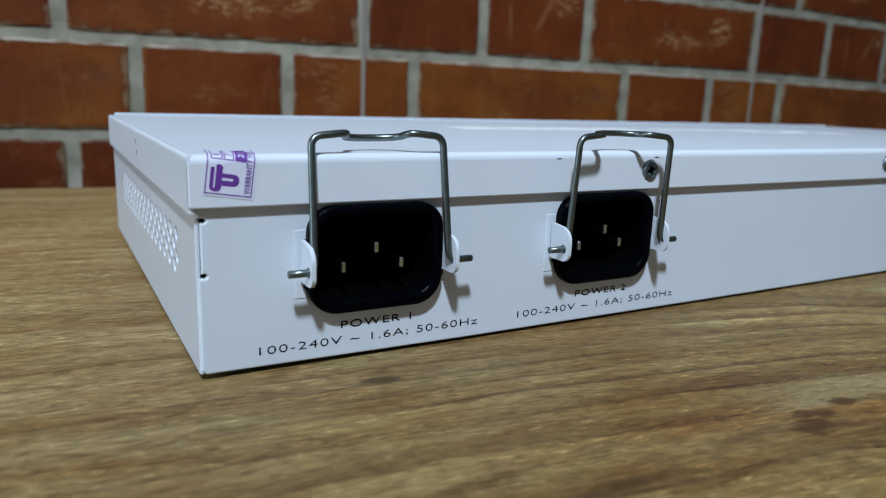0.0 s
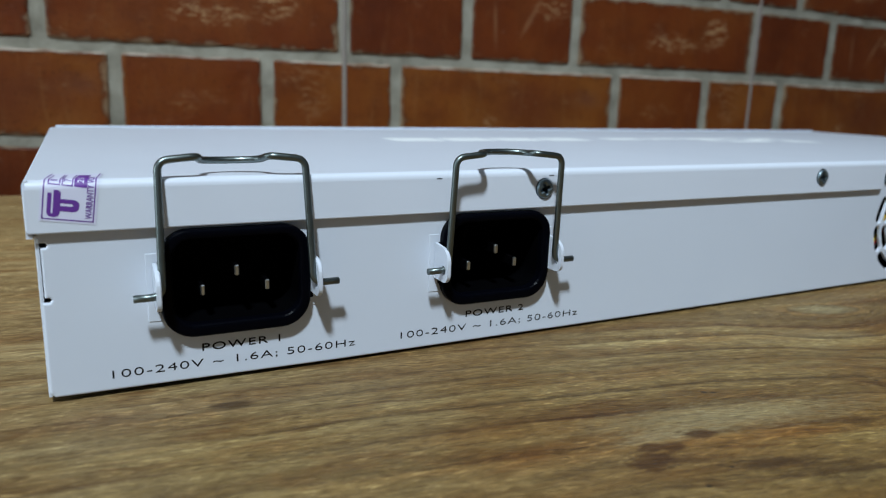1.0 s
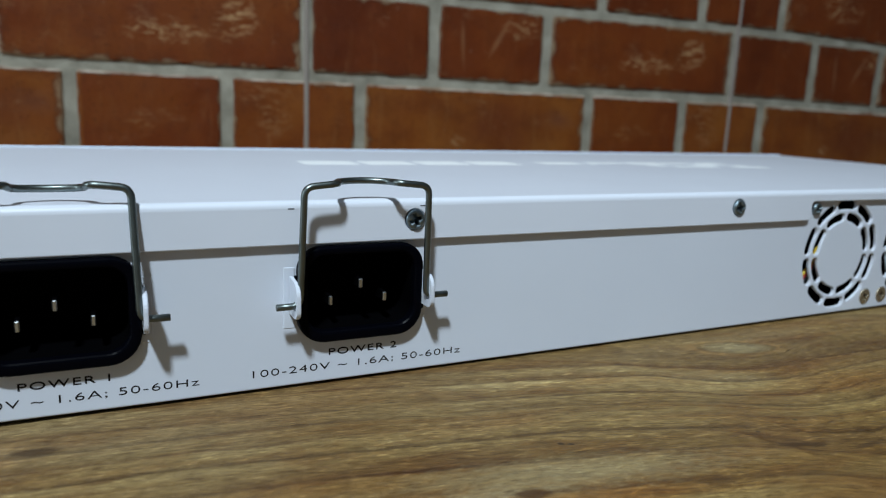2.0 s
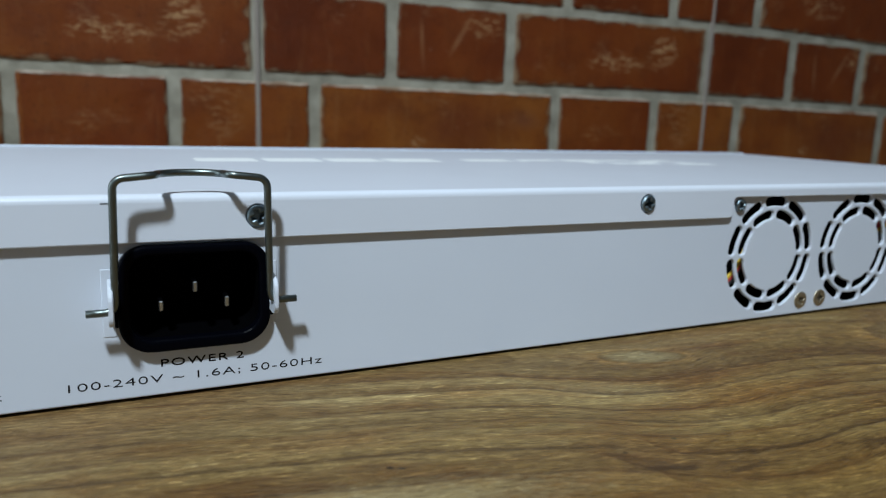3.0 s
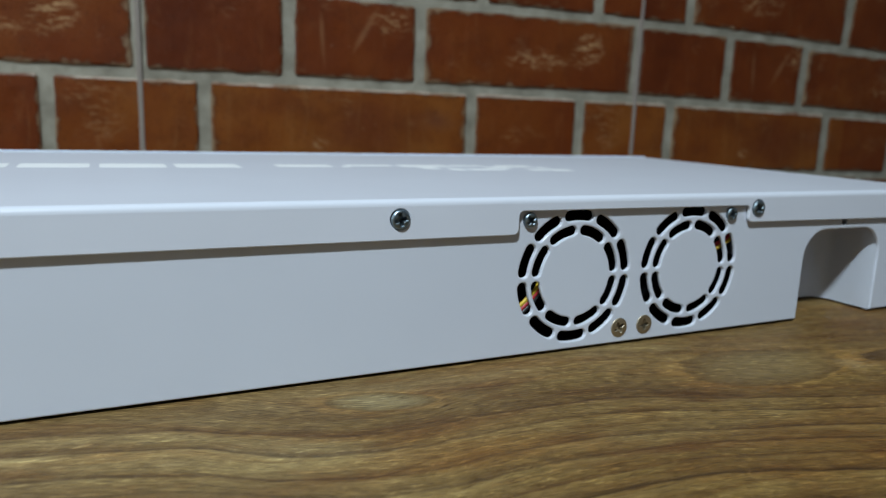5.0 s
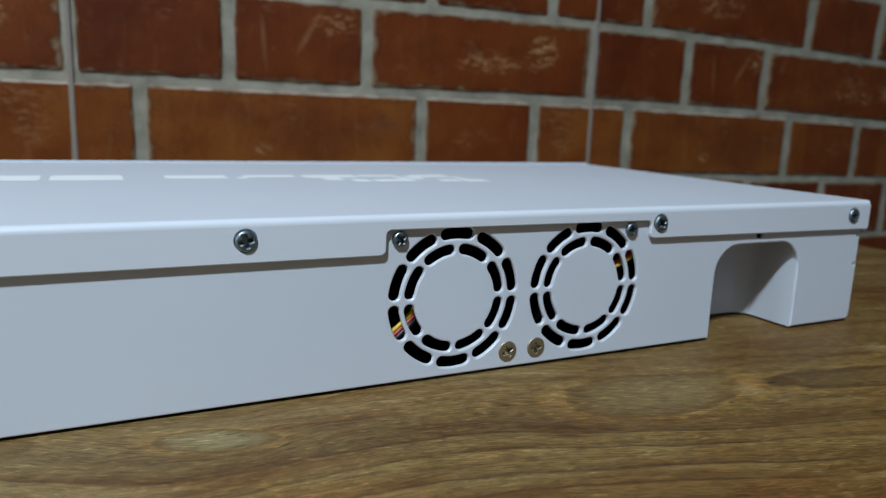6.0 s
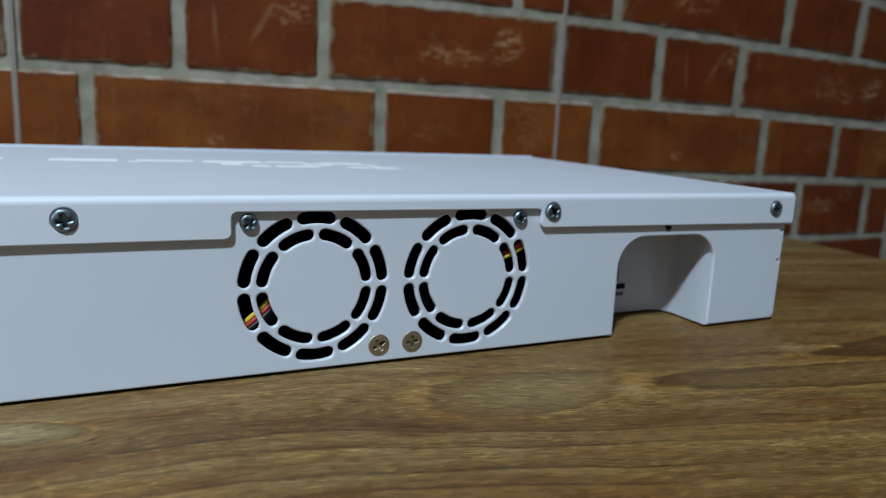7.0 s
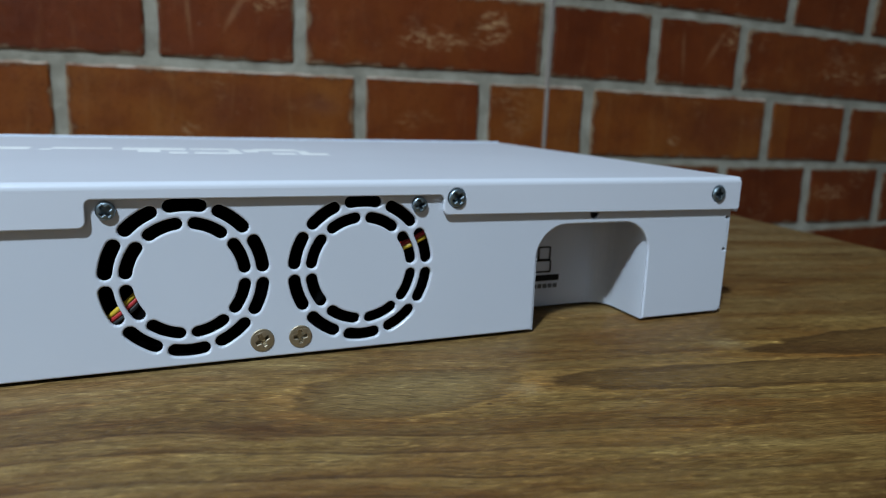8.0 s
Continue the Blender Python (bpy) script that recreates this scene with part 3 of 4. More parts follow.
def fillet(points, r, seg=5):
    """A path in space with its inner corners rounded."""
    pts = [Vector(p) for p in points]
    out = [pts[0]]
    for a, p, b in zip(pts, pts[1:], pts[2:]):
        u, v = (a - p), (b - p)
        d = min(r, u.length * 0.49, v.length * 0.49)
        s, e = p + u.normalized() * d, p + v.normalized() * d
        for j in range(seg + 1):
            f = j / seg
            out.append(s * (1 - f) ** 2 + p * 2 * f * (1 - f) + e * f * f)
    return out + [pts[-1]]


def tube(path, r, sides=10):
    bm = bmesh.new()
    side = None
    rings = []
    for i, p in enumerate(path):
        d = (path[min(i + 1, len(path) - 1)] - path[max(i - 1, 0)]).normalized()
        side = (side - d * side.dot(d)).normalized() if side else d.orthogonal().normalized()
        up = d.cross(side)
        rings.append([bm.verts.new(p + (side * math.cos(2 * math.pi * k / sides) + up * math.sin(2 * math.pi * k / sides)) * r) for k in range(sides)])
    for a, b in zip(rings, rings[1:]):
        for k in range(sides):
            bm.faces.new((a[k], a[(k + 1) % sides], b[(k + 1) % sides], b[k])).smooth = True
    bm.faces.new(rings[0][::-1])
    bm.faces.new(rings[-1])
    return bm


def text_mesh(body, x0, x1, height, spacing=1.0, stroke=0.16):
    """Built-in letters, widened to stand between x0 and x1 with that height, flat in x and y; stroke: the line's thickness against the height, the same upright and level."""
    cu = bpy.data.curves.new("lettering", "FONT")
    cu.body, cu.space_character = body, spacing
    ob = new("lettering", cu)
    me = bpy.data.meshes.new_from_object(ob.evaluated_get(bpy.context.evaluated_depsgraph_get()))
    bpy.data.objects.remove(ob)
    bm = bmesh.new()
    bm.from_mesh(me)
    bpy.data.meshes.remove(me)
    bmesh.ops.remove_doubles(bm, verts=bm.verts, dist=1e-5)
    xs, top = [v.co.x for v in bm.verts], max(v.co.y for v in bm.verts)
    wide, tall = (x1 - x0) / (max(xs) - min(xs)), height / top
    pen = 0.075                         # the thickness that these letters come with
    grow = Vector((0.5 * (stroke * height - pen * wide), 0.5 * (stroke * height - pen * tall), 0))
    shifts = {}
    for e in bm.edges:
        if len(e.link_faces) == 1:
            a, b = e.verts
            out = Vector((b.co.y - a.co.y, a.co.x - b.co.x, 0)).normalized()
            if out.dot(e.link_faces[0].calc_center_median() - a.co) > 0:
                out = -out
            for v in (a, b):
                shifts[v] = shifts.get(v, Vector()) + out
    left = min(xs)
    for v in bm.verts:
        n = shifts.get(v, Vector())
        n = n.normalized() if n.length > 1e-6 else n
        v.co = ((v.co.x - left) * wide + x0 + n.x * grow.x, v.co.y * tall + n.y * grow.y, 0.0)
    return bm


def head_screw(r, dome):
    """A screw head on z = 0 with a deep cross recess that reaches down into its shank."""
    w, e = 0.13 * r, 0.58 * r
    cross = rounded([(-w, -e), (w, -e), (1.5 * w, -1.5 * w), (e, -w), (e, w), (1.5 * w, 1.5 * w), (w, e), (-w, e), (-1.5 * w, 1.5 * w), (-e, w), (-e, -w), (-1.5 * w, -1.5 * w)], 0.02 * r, 2)
    bm = moved(plate([arc(0, 0, r, 0, 360, 40)[:-1], cross], dome, min(0.8 * dome, 0.25 * r), 4), Matrix.Translation((0, 0, dome)))
    for v in bm.verts:
        if v.co.z > 0.5 * dome:
            v.co.z += 0.35 * dome * (1 - (v.co.x ** 2 + v.co.y ** 2) / r ** 2)
    me = bpy.data.meshes.new("shank")
    for loops, thick, z in (([arc(0, 0, 0.62 * r, 0, 360, 24)[:-1], cross], 0.0012, 0.0), ([arc(0, 0, 0.62 * r, 0, 360, 24)[:-1]], 0.0006, -0.0012)):
        piece = moved(plate(loops, thick), Matrix.Translation((0, 0, z)))
        piece.to_mesh(me)
        piece.free()
        bm.from_mesh(me)
    bpy.data.meshes.remove(me)
    return bm


# ---- the room ----
wall_frame = Matrix.Translation((0, WALL_Y, 0)) @ Matrix.Rotation(TURN, 4, "Z")   # x along the wall, y into it


def structure(name, bm, mat, m=Matrix(), label=""):
    ob = part(name, bm, mat)
    ob.matrix_world = m
    return tagged(ob, label, kind="structure")


structure("floor", box(-2.2, -3.2, -0.80, 2.6, 0.0016, -0.75), FLOOR, wall_frame, "plain tiled floor under the table")
structure("ceiling", box(-2.2, -3.2, 1.85, 2.6, 0.0016, 1.90), PLASTER, wall_frame, "plain pale plaster ceiling")
# unseen wall; its opening is made only for the added fill lamp
west = plate([[(-3.2, -0.75), (0.0016, -0.75), (0.0016, 1.85), (-3.2, 1.85)], [(-1.14, 0.02), (-0.10, 0.02), (-0.10, 1.18), (-1.14, 1.18)]], 0.10)
structure("wall_west", moved(west, Matrix(((0, 0, 1, -2.2), (1, 0, 0, 0), (0, 1, 0, 0), (0, 0, 0, 1)))), PLASTER, wall_frame, "plain pale plaster wall, unseen, with an opening added for the fill lamp")
structure("wall_east", box(2.6, -3.2, -0.75, 2.7, 0.0016, 1.85), PLASTER, wall_frame, "plain pale plaster wall")
structure("wall_south", box(-2.3, -3.3, -0.75, 2.7, -3.2, 1.85), PLASTER, wall_frame, "plain pale plaster wall")
brick_wall = structure("wall_north", box(-2.3, 0.0016, -0.80, 2.7, 0.10, 1.90), MORTAR, wall_frame, "red brick wall with pale grey mortar joints")


# ---- the table ----
def table():
    thing = tagged(new("wooden_table"), "solid oiled wooden table with wavy brown grain", "table")
    thing.matrix_world = Matrix.Translation((0, 0.294, -0.0010)) @ Matrix.Rotation(TURN, 4, "Z")
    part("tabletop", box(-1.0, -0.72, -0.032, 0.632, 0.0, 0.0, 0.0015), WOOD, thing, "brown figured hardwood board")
    for x in (-0.95, 0.53):
        for y in (-0.67, -0.10):
            part("leg", box(x, y, -0.75, x + 0.05, y + 0.05, -0.032, 0.003), WOOD, thing)
    return thing


table()

# ---- the rack device ----
L, D, H = 0.443, 0.163, 0.044
FACE = -0.0015                      # the outer face of the lid's back flange
BEND, RB = 0.0423, 0.0017           # where the lid starts to bend, and its radius


def lid_point(x, s, off=0.0):
    """A place on the lid's skin: s runs up the back flange, round the bend and along the top."""
    quarter = RB * math.pi / 2
    if s <= BEND:
        return Vector((x, FACE - off, s))
    if s <= BEND + quarter:
        a = (s - BEND) / RB
        return Vector((x, FACE + RB - (RB + off) * math.cos(a), BEND + (RB + off) * math.sin(a)))
    return Vector((x, FACE + RB + s - BEND - quarter, BEND + RB + off))


LID_SCREWS = ((0.1149, 0.0389, 20), (0.2244, 0.0391, 12), (0.3460, 0.0391, 35), (0.4352, 0.0388, 5))
FAN_SCREWS = ((0.2622, 0.0376, 40), (0.3359, 0.0374, 15))
FLAT_SCREWS = ((0.2955, 0.0045, 28), (0.3049, 0.0046, 4))
device = tagged(new("rack_device"), "white powder-coated steel rack device with two power inlets on the table", "network device")


def device_body():
    # back panel: fan slots, inlet cut-outs, bracket windows, an arched recess at its foot, relief notches at the corners
    x1, zt = L - 0.0003, 0.0425
    FOOT = 0.0
    outline = [(0.0012, 0.0003), (0.0600, -0.0002), (0.2000, -0.0002), (0.3720, FOOT)]
    outline += arc(0.3720 + 0.0098, 0.0307 - 0.0098, 0.0098, 180, 90, 8)
    outline += arc(0.4114 - 0.0098, 0.0307 - 0.0098, 0.0098, 90, 0, 8)
    outline += [(0.4114, FOOT), (x1 - 0.0012, FOOT), (x1, 0.0018), (x1, 0.0202), (x1 - 0.0017, 0.0202), (x1 - 0.0019, 0.0206), (x1 - 0.0017, 0.0210), (x1 - 0.0007, 0.0210),
                (x1 - 0.0007, 0.0306), (x1 - 0.0017, 0.0306), (x1 - 0.0019, 0.0310), (x1 - 0.0017, 0.0314), (x1, 0.0314), (x1, zt), (0.0003, zt), (0.0003, 0.0318),
                (0.0017, 0.0318), (0.0020, 0.0314), (0.0017, 0.0309), (0.00085, 0.0309), (0.00085, 0.0209), (0.0017, 0.0209), (0.0020, 0.0205), (0.0017, 0.0200), (0.0003, 0.0200), (0.0003, 0.0013)]
    holes = []
    for cx, cz in FANS:
        holes += [slot(cx, cz, 0.01595, 0.01905, 36 * i + 90 - 16, 36 * i + 90 + 16) for i in range(10)]
        holes += [slot(cx, cz, 0.0118, 0.0147, 45 * i + 22.5 - 20, 45 * i + 22.5 + 20) for i in range(8)]
    for dx in (0.0, 0.064):
        holes.append(rrect(0.0228 + dx, 0.0120, 0.0517 + dx, 0.0326, 0.004))
        holes.append(rrect(0.0196 + dx, 0.0145, 0.0212 + dx, 0.0280, 0.0003, 2))
        holes.append(rrect(0.0530 + dx, 0.0145, 0.0546 + dx, 0.0280, 0.0003, 2))
    for x in (0.0204, 0.0538, 0.0844, 0.1178):
        part("bracket_window", box(x - 0.0013, -0.00015, 0.0140, x + 0.0013, 0.0012, 0.0285, 0.0001, 1), WHITE, device)
    holes += [arc(x, z, 0.0018, 0, 360, 20)[:-1] for x, z, spin in LID_SCREWS + FAN_SCREWS + FLAT_SCREWS]
    holes.append([p for p in arc(0.3908, 0.0335, 0.0014, 0, 360, 16)[:-1]])
    part("back_panel", facing_back(plate([outline, *holes], 0.001, 0.00045, 3)), WHITE, device, "white steel panel with two rings of fan slots")
    # the recess at the panel's foot: a bent wall and a ceiling
    path = [(0.3720, 0.0005)] + arc(0.3785, 0.0155, 0.0065, 180, 90, 8) + arc(0.4049, 0.0155, 0.0065, 90, 0, 8) + [(0.4114, 0.0005)]
    bm = bmesh.new()
    rows = [[bm.verts.new((x, y, z)) for x, y in path] for z in (-0.0002, 0.0309)]
    for i in range(len(path) - 1):
        bm.faces.new((rows[0][i], rows[0][i + 1], rows[1][i + 1], rows[1][i]))
    ceiling_row = [bm.verts.new((x, y, 0.0309)) for x, y in path]
    bm.faces.new(ceiling_row)
    wall = part("recess_wall", bm, WHITE, device, "white bent steel wall of the cable recess")
    wall.modifiers.new("thickness", "SOLIDIFY").thickness = 0.0008
    wall.modifiers["thickness"].offset = 0.0
    back = 0.0214
    for name, x, z, w, h in (("printed_icon", 0.3855, 0.0150, 0.0046, 0.0046), ("printed_icon", 0.3843, 0.0110, 0.0062, 0.0042)):
        part(name, facing_back(plate([rrect(x, z, x + w, z + h, 0.0006, 3), rrect(x + 0.0005, z + 0.0005, x + w - 0.0005, z + h - 0.0005, 0.0003, 3)], 0.0002), back), INK, wall)
    part("printed_bar", facing_back(plate([rrect(0.3815, 0.0082, 0.3937, 0.0102, 0.0001, 2)], 0.0002), back), INK, wall)
    for i in range(6):
        part("printed_caption", facing_back(plate([rrect(0.3822 + i * 0.0019, 0.0058, 0.3836 + i * 0.0019, 0.0072, 0.0002, 2)], 0.0002), back), GREY_INK, wall)
    # sides, front and floor of the chassis
    vents = []
    for row in range(4):
        for col in range(15):
            vents.append((0.0228 + col * 0.0074 + (0.0037 if row % 2 else 0.0), 0.0248 - row * 0.0026))
    for x, flip in ((0.0, True), (L, False)):
        holes = [arc(y, z, 0.0016, 30, 390, 6)[:-1] for y, z in vents] if flip else []
        bm = plate([rrect(0.0004, 0.0003, D, 0.0425, 0.0003, 2), *holes], 0.0007, 0.0002, 1)
        bm = moved(bm, Matrix(((0, 0, 1, 0), (1, 0, 0, 0), (0, 1, 0, 0), (0, 0, 0, 1))))
        if flip:
            bmesh.ops.scale(bm, vec=(-1, 1, 1), verts=bm.verts)
            bmesh.ops.reverse_faces(bm, faces=bm.faces)
        part("side_panel", moved(bm, Matrix.Translation((x, 0, 0))), WHITE, device, "white steel side with staggered vent holes" if flip else "plain white steel side")
    part("front_panel", box(0.001, D - 0.0016, -0.0010, L - 0.001, D, 0.0448, 0.0003), WHITE, device, "white steel front with a low lip over the lid")
    part("base_panel", plate([[(0.0022, 0.0041), (0.3686, 0.0041), (0.3686, 0.0250), (0.4137, 0.0250), (0.4137, 0.0041), (L - 0.0022, 0.0041), (L - 0.0012, D - 0.002), (0.0012, D - 0.002)]], 0.0010), DARK, device).location.z = 0.0010


FANS = ((0.2786, 0.0210), (0.3210, 0.0211))


def device_lid():
    lid = tagged(new("lid"), "white steel lid with a folded edge")
    lid.parent = device
    x0, x1 = -0.0012, L + 0.0012
    top = BEND
    # back flange, stepped up over the fans
    outline = rounded([(x0, 0.0339), (0.2582, 0.0339), (0.2582, 0.0402), (0.3424, 0.0399), (0.3424, 0.0346), (x1, 0.0337), (x1, top), (x0, top)], [0.0008, 0.0016, 0.0014, 0.0014, 0.0016, 0.0008, 0, 0], 5)
    part("back_flange", facing_back(plate([outline, *[arc(x, z, 0.0026, 0, 360, 28)[:-1] for x, z, spin in LID_SCREWS]], 0.0011, 0.0003, 2, keep_top=top), FACE), LID_WHITE, lid, "white folded flange stepped up over the fans")
    # the bend and the top sheet
    bm = bmesh.new()
    quarter = RB * math.pi / 2
    steps = [BEND + quarter * i / 6 for i in range(7)] + [BEND + quarter + D - 0.0018 - RB - FACE]
    rows = [[bm.verts.new(lid_point(x, s)) for x in (x0 + 0.0006 if i else x0, x1 - 0.0006 if i else x1)] for i, s in enumerate(steps)]
    for i, (a, b) in enumerate(zip(rows, rows[1:])):
        bm.faces.new((a[0], a[1], b[1], b[0])).smooth = i < 6
    part("top_sheet", bm, LID_WHITE, lid, "white sheet steel top")
    for side, x in ((1, x0), (-1, x1)):
        bm = bmesh.new()
        r = 0.0010
        prof = [(x, 0.0330), (x, H - r)] + [(x + side * r * (1 - math.cos(a)), H - r + r * math.sin(a)) for a in (0.4, 0.8, 1.2, math.pi / 2)] + [(x + side * 0.0011, H - 0.0009), (x + side * 0.0011, 0.0330)]
        ends = [[bm.verts.new((px, y, pz)) for px, pz in prof] for y in (FACE + 0.0006, D)]
        k = len(prof)
        for i in range(k):
            bm.faces.new((ends[0][i], ends[0][(i + 1) % k], ends[1][(i + 1) % k], ends[1][i]))
        bm.faces.new(ends[0])
        bm.faces.new(ends[1][::-1])
        bmesh.ops.recalc_face_normals(bm, faces=bm.faces)
        part("side_flange", bm, LID_WHITE, lid)
    # glossy white print on the top
    zt = H + 0.00002
    for a, b in ((0.1126, 0.1332), (0.1360, 0.1560), (0.1588, 0.1790), (0.1818, 0.2030)):
        part("printed_block", moved(plate([rrect(a, 0.0895, b, 0.1055, 0.0015, 3)], 0.0001), Matrix.Translation((0, 0, zt))), PRINT_WHITE, lid)
    strokes = ((0.2160, 0.2365, 0.0930, 0.1040), (0.2395, 0.2430, 0.0920, 0.0960), (0.2425, 0.2610, 0.0965, 0.1040), (0.2640, 0.2845, 0.0940, 0.1040), (0.2690, 0.2760, 0.0840, 0.0945),
               (0.2785, 0.2845, 0.0790, 0.0870), (0.2860, 0.3015, 0.0965, 0.1030), (0.2865, 0.3020, 0.0790, 0.0860), (0.2985, 0.3020, 0.0850, 0.0970), (0.3035, 0.3085, 0.0860, 0.0980),
               (0.3080, 0.3235, 0.0930, 0.1030), (0.3120, 0.3200, 0.0770, 0.0840), (0.3215, 0.3315, 0.0755, 0.0840), (0.3225, 0.3260, 0.0830, 0.0940))
    for a, b, y0, y1 in strokes:
        part("printed_mark", moved(plate([rrect(a, y0, b, y1, 0.0009, 3)], 0.0001), Matrix.Translation((0, 0, zt + 0.00002 * (strokes.index((a, b, y0, y1)) % 2)))), PRINT_WHITE, lid)
    # small tick marks beside the second clip
    for x in (0.0838, 0.1161):
        part("tick_mark", facing_back(plate([rrect(x, 0.0421, x + 0.0015, 0.0424, 0.0001, 2)], 0.0001), FACE - 0.00003), GREY_INK, lid)
    return lid


def screw(r, dome, x, y, z, spin, mat, label, parent=None):
    ob = part("screw", moved(head_screw(r, dome), pose(x, y, z, 90, 0, 0) @ pose(0, 0, 0, 0, 0, spin)), mat, parent or device, label)
    return ob


def power_inlet(dx):
    inlet = tagged(new("power_inlet"), "black plastic three-pin power inlet")
    inlet.parent = device
    inlet.location = (0.0002 + dx / 0.064 * 0.0004, 0, -0.0004)
    outer = rounded([(0.0214 + dx, 0.0106), (0.0527 + dx, 0.0106), (0.0527 + dx, 0.0337), (0.0214 + dx, 0.0337)], [0.0066, 0.0066, 0.0058, 0.0058], 8)
    hole = rounded([(0.0238 + dx, 0.0134), (0.0503 + dx, 0.0134), (0.0503 + dx, 0.0316), (0.0238 + dx, 0.0316)], [0.0045, 0.0045, 0.0040, 0.0040], 8)
    part("rim", facing_back(plate([outer, hole], 0.0024, 0.0008, 3), -0.0024), BLACK, inlet)
    for x in (0.0208, 0.0523):
        part("ear", box(x + dx, -0.0012, 0.0165, x + dx + 0.0012, -0.00005, 0.0270, 0.0002, 1), BLACK, inlet)
    shell = rounded([(0.0236 + dx, 0.0132), (0.0505 + dx, 0.0132), (0.0505 + dx, 0.0318), (0.0236 + dx, 0.0318)], 0.0042, 6)
    bm = facing_back(plate([shell, hole], 0.0150), 0.0)
    part("socket_wall", bm, DARK, inlet)
    part("socket_floor", facing_back(plate([shell], 0.0010), 0.0140), DARK, inlet)
    for px, pz, tip in ((0.0299, 0.0202, 0.0002), (0.0436, 0.0202, 0.0002), (0.0368, 0.0244, -0.0014)):
        pin = part("contact_pin", box(px + dx - 0.00048, tip, pz - 0.0013, px + dx + 0.00048, tip + 0.0009, pz + 0.0010, 0.0002, 1), PIN, inlet, "bright metal blade tip")
        # rest of the pin: the socket's shade on it given as a dark material
        part("shaded_pin_shank", box(px + dx - 0.00046, tip + 0.0009, pz - 0.00128, px + dx + 0.00046, 0.0140, pz + 0.00098), DARK, pin)
    return inlet


def clip_bracket(x, left):
    """A white tab bent out of the panel, with a round nose and a hole for the clip's end."""
    prof = rounded([(0.0006, 0.0178), (0.0078, 0.0178), (0.0078, 0.0258), (0.0006, 0.0266)], [0.0001, 0.0022, 0.0034, 0.0001], 6)
    hole = arc(0.0056, 0.0208, 0.0011, 0, 360, 14)[:-1]
    bm = plate([prof, hole], 0.0010, 0.0002, 1)
    bm = moved(bm, Matrix(((0, 0, 1, x), (-1, 0, 0, 0), (0, 1, 0, 0), (0, 0, 0, 1))))
    bmesh.ops.recalc_face_normals(bm, faces=bm.faces)
    part("clip_bracket", bm, WHITE, device, "white steel tab holding the wire clip")


def wire_clip(dx, tilt, sag):
    a, b, top, r = 0.0222, 0.0519, 0.0273, 0.00078
    d = 0.0055
    pts = [(0.0162, 0, 0), (a - 0.0006, 0, 0), (a, 0, top - 0.0004), (0.0302, 0, top + 0.0004), (0.0304, 0.8 * d, top - sag), (0.0345, 1.2 * d, top - sag), (0.0395, 1.2 * d, top - sag), (0.0436, 0.8 * d, top - sag), (0.0440, 0, top + 0.0004),
           (b, 0, top - 0.0004), (b + 0.0006, 0, 0), (0.0582, 0, 0)]
    path = fillet(pts, 0.0022, 6)
    m = Matrix.Translation((dx, -0.0056, 0.0208)) @ Matrix.Rotation(radians(-tilt), 4, "X")
    part("wire_clip", tube([m @ p for p in path], r, 12), STEEL, device, "bent steel wire retaining clip")


def printing(number, a0, a1, b0, b1):
    part("lettering", facing_back(moved(text_mesh("POWER " + number, a0, a1, 0.0016, 1.15, 0.20), Matrix.Translation((0, 0.0063, 0))), -0.00003), INK, device, "black printed lettering")
    part("lettering", facing_back(moved(text_mesh("100-240V ~ 1.6A; 50-60Hz", b0, b1, 0.0017, 1.12, 0.145), Matrix.Translation((0, 0.0028, 0))), -0.00003), INK, device, "black printed lettering")


def fan(cx, cz, number):
    f = tagged(new("cooling_fan"), "small black cooling fan behind the slots")
    f.parent = device
    part("fan_frame", facing_back(plate([rrect(cx - 0.0200, cz - 0.0195, cx + 0.0200, cz + 0.0195, 0.002), arc(cx, cz, 0.0192, 0, 360, 32)[:-1]], 0.010), 0.0060), DARK, f)
    part("hub", facing_back(plate([arc(cx, cz, 0.0110, 0, 360, 28)[:-1]], 0.006, 0.001), 0.0070), DARK, f)
    for i in range(7):
        blade = plate([[(0.010, -0.003), (0.0185, -0.005), (0.0185, 0.004), (0.010, 0.003)]], 0.0007)
        moved(blade, Matrix.Rotation(radians(35), 4, "X"))
        moved(blade, Matrix.Rotation(radians(i * 360 / 7 + 11), 4, "Z"))
        part("blade", moved(facing_back(blade), Matrix.Translation((cx, 0.0105, cz))), DARK, f)
    part("fan_back", facing_back(plate([rrect(cx - 0.0200, cz - 0.0195, cx + 0.0200, cz + 0.0195, 0.002)], 0.001), 0.0160), DARK, f)


def fan_wires(x, z, slope, colours):
    for i, colour in enumerate(colours):
        o = -0.0013 * i
        pts = [Vector((x - 0.006, 0.0045, z - slope * 0.006 + o)), Vector((x - 0.002, 0.0026, z - slope * 0.002 + o)), Vector((x + 0.003, 0.0026, z + slope * 0.003 + o * 1.1)), Vector((x + 0.008, 0.0045, z + slope * 0.010 + o))]
        part("fan_wire", tube(fillet(pts, 0.002, 3), 0.00062, 8), {"yellow": WIRE_YELLOW, "red": WIRE_RED, "black": WIRE_BLACK}[colour], device, colour + " insulated fan wire")


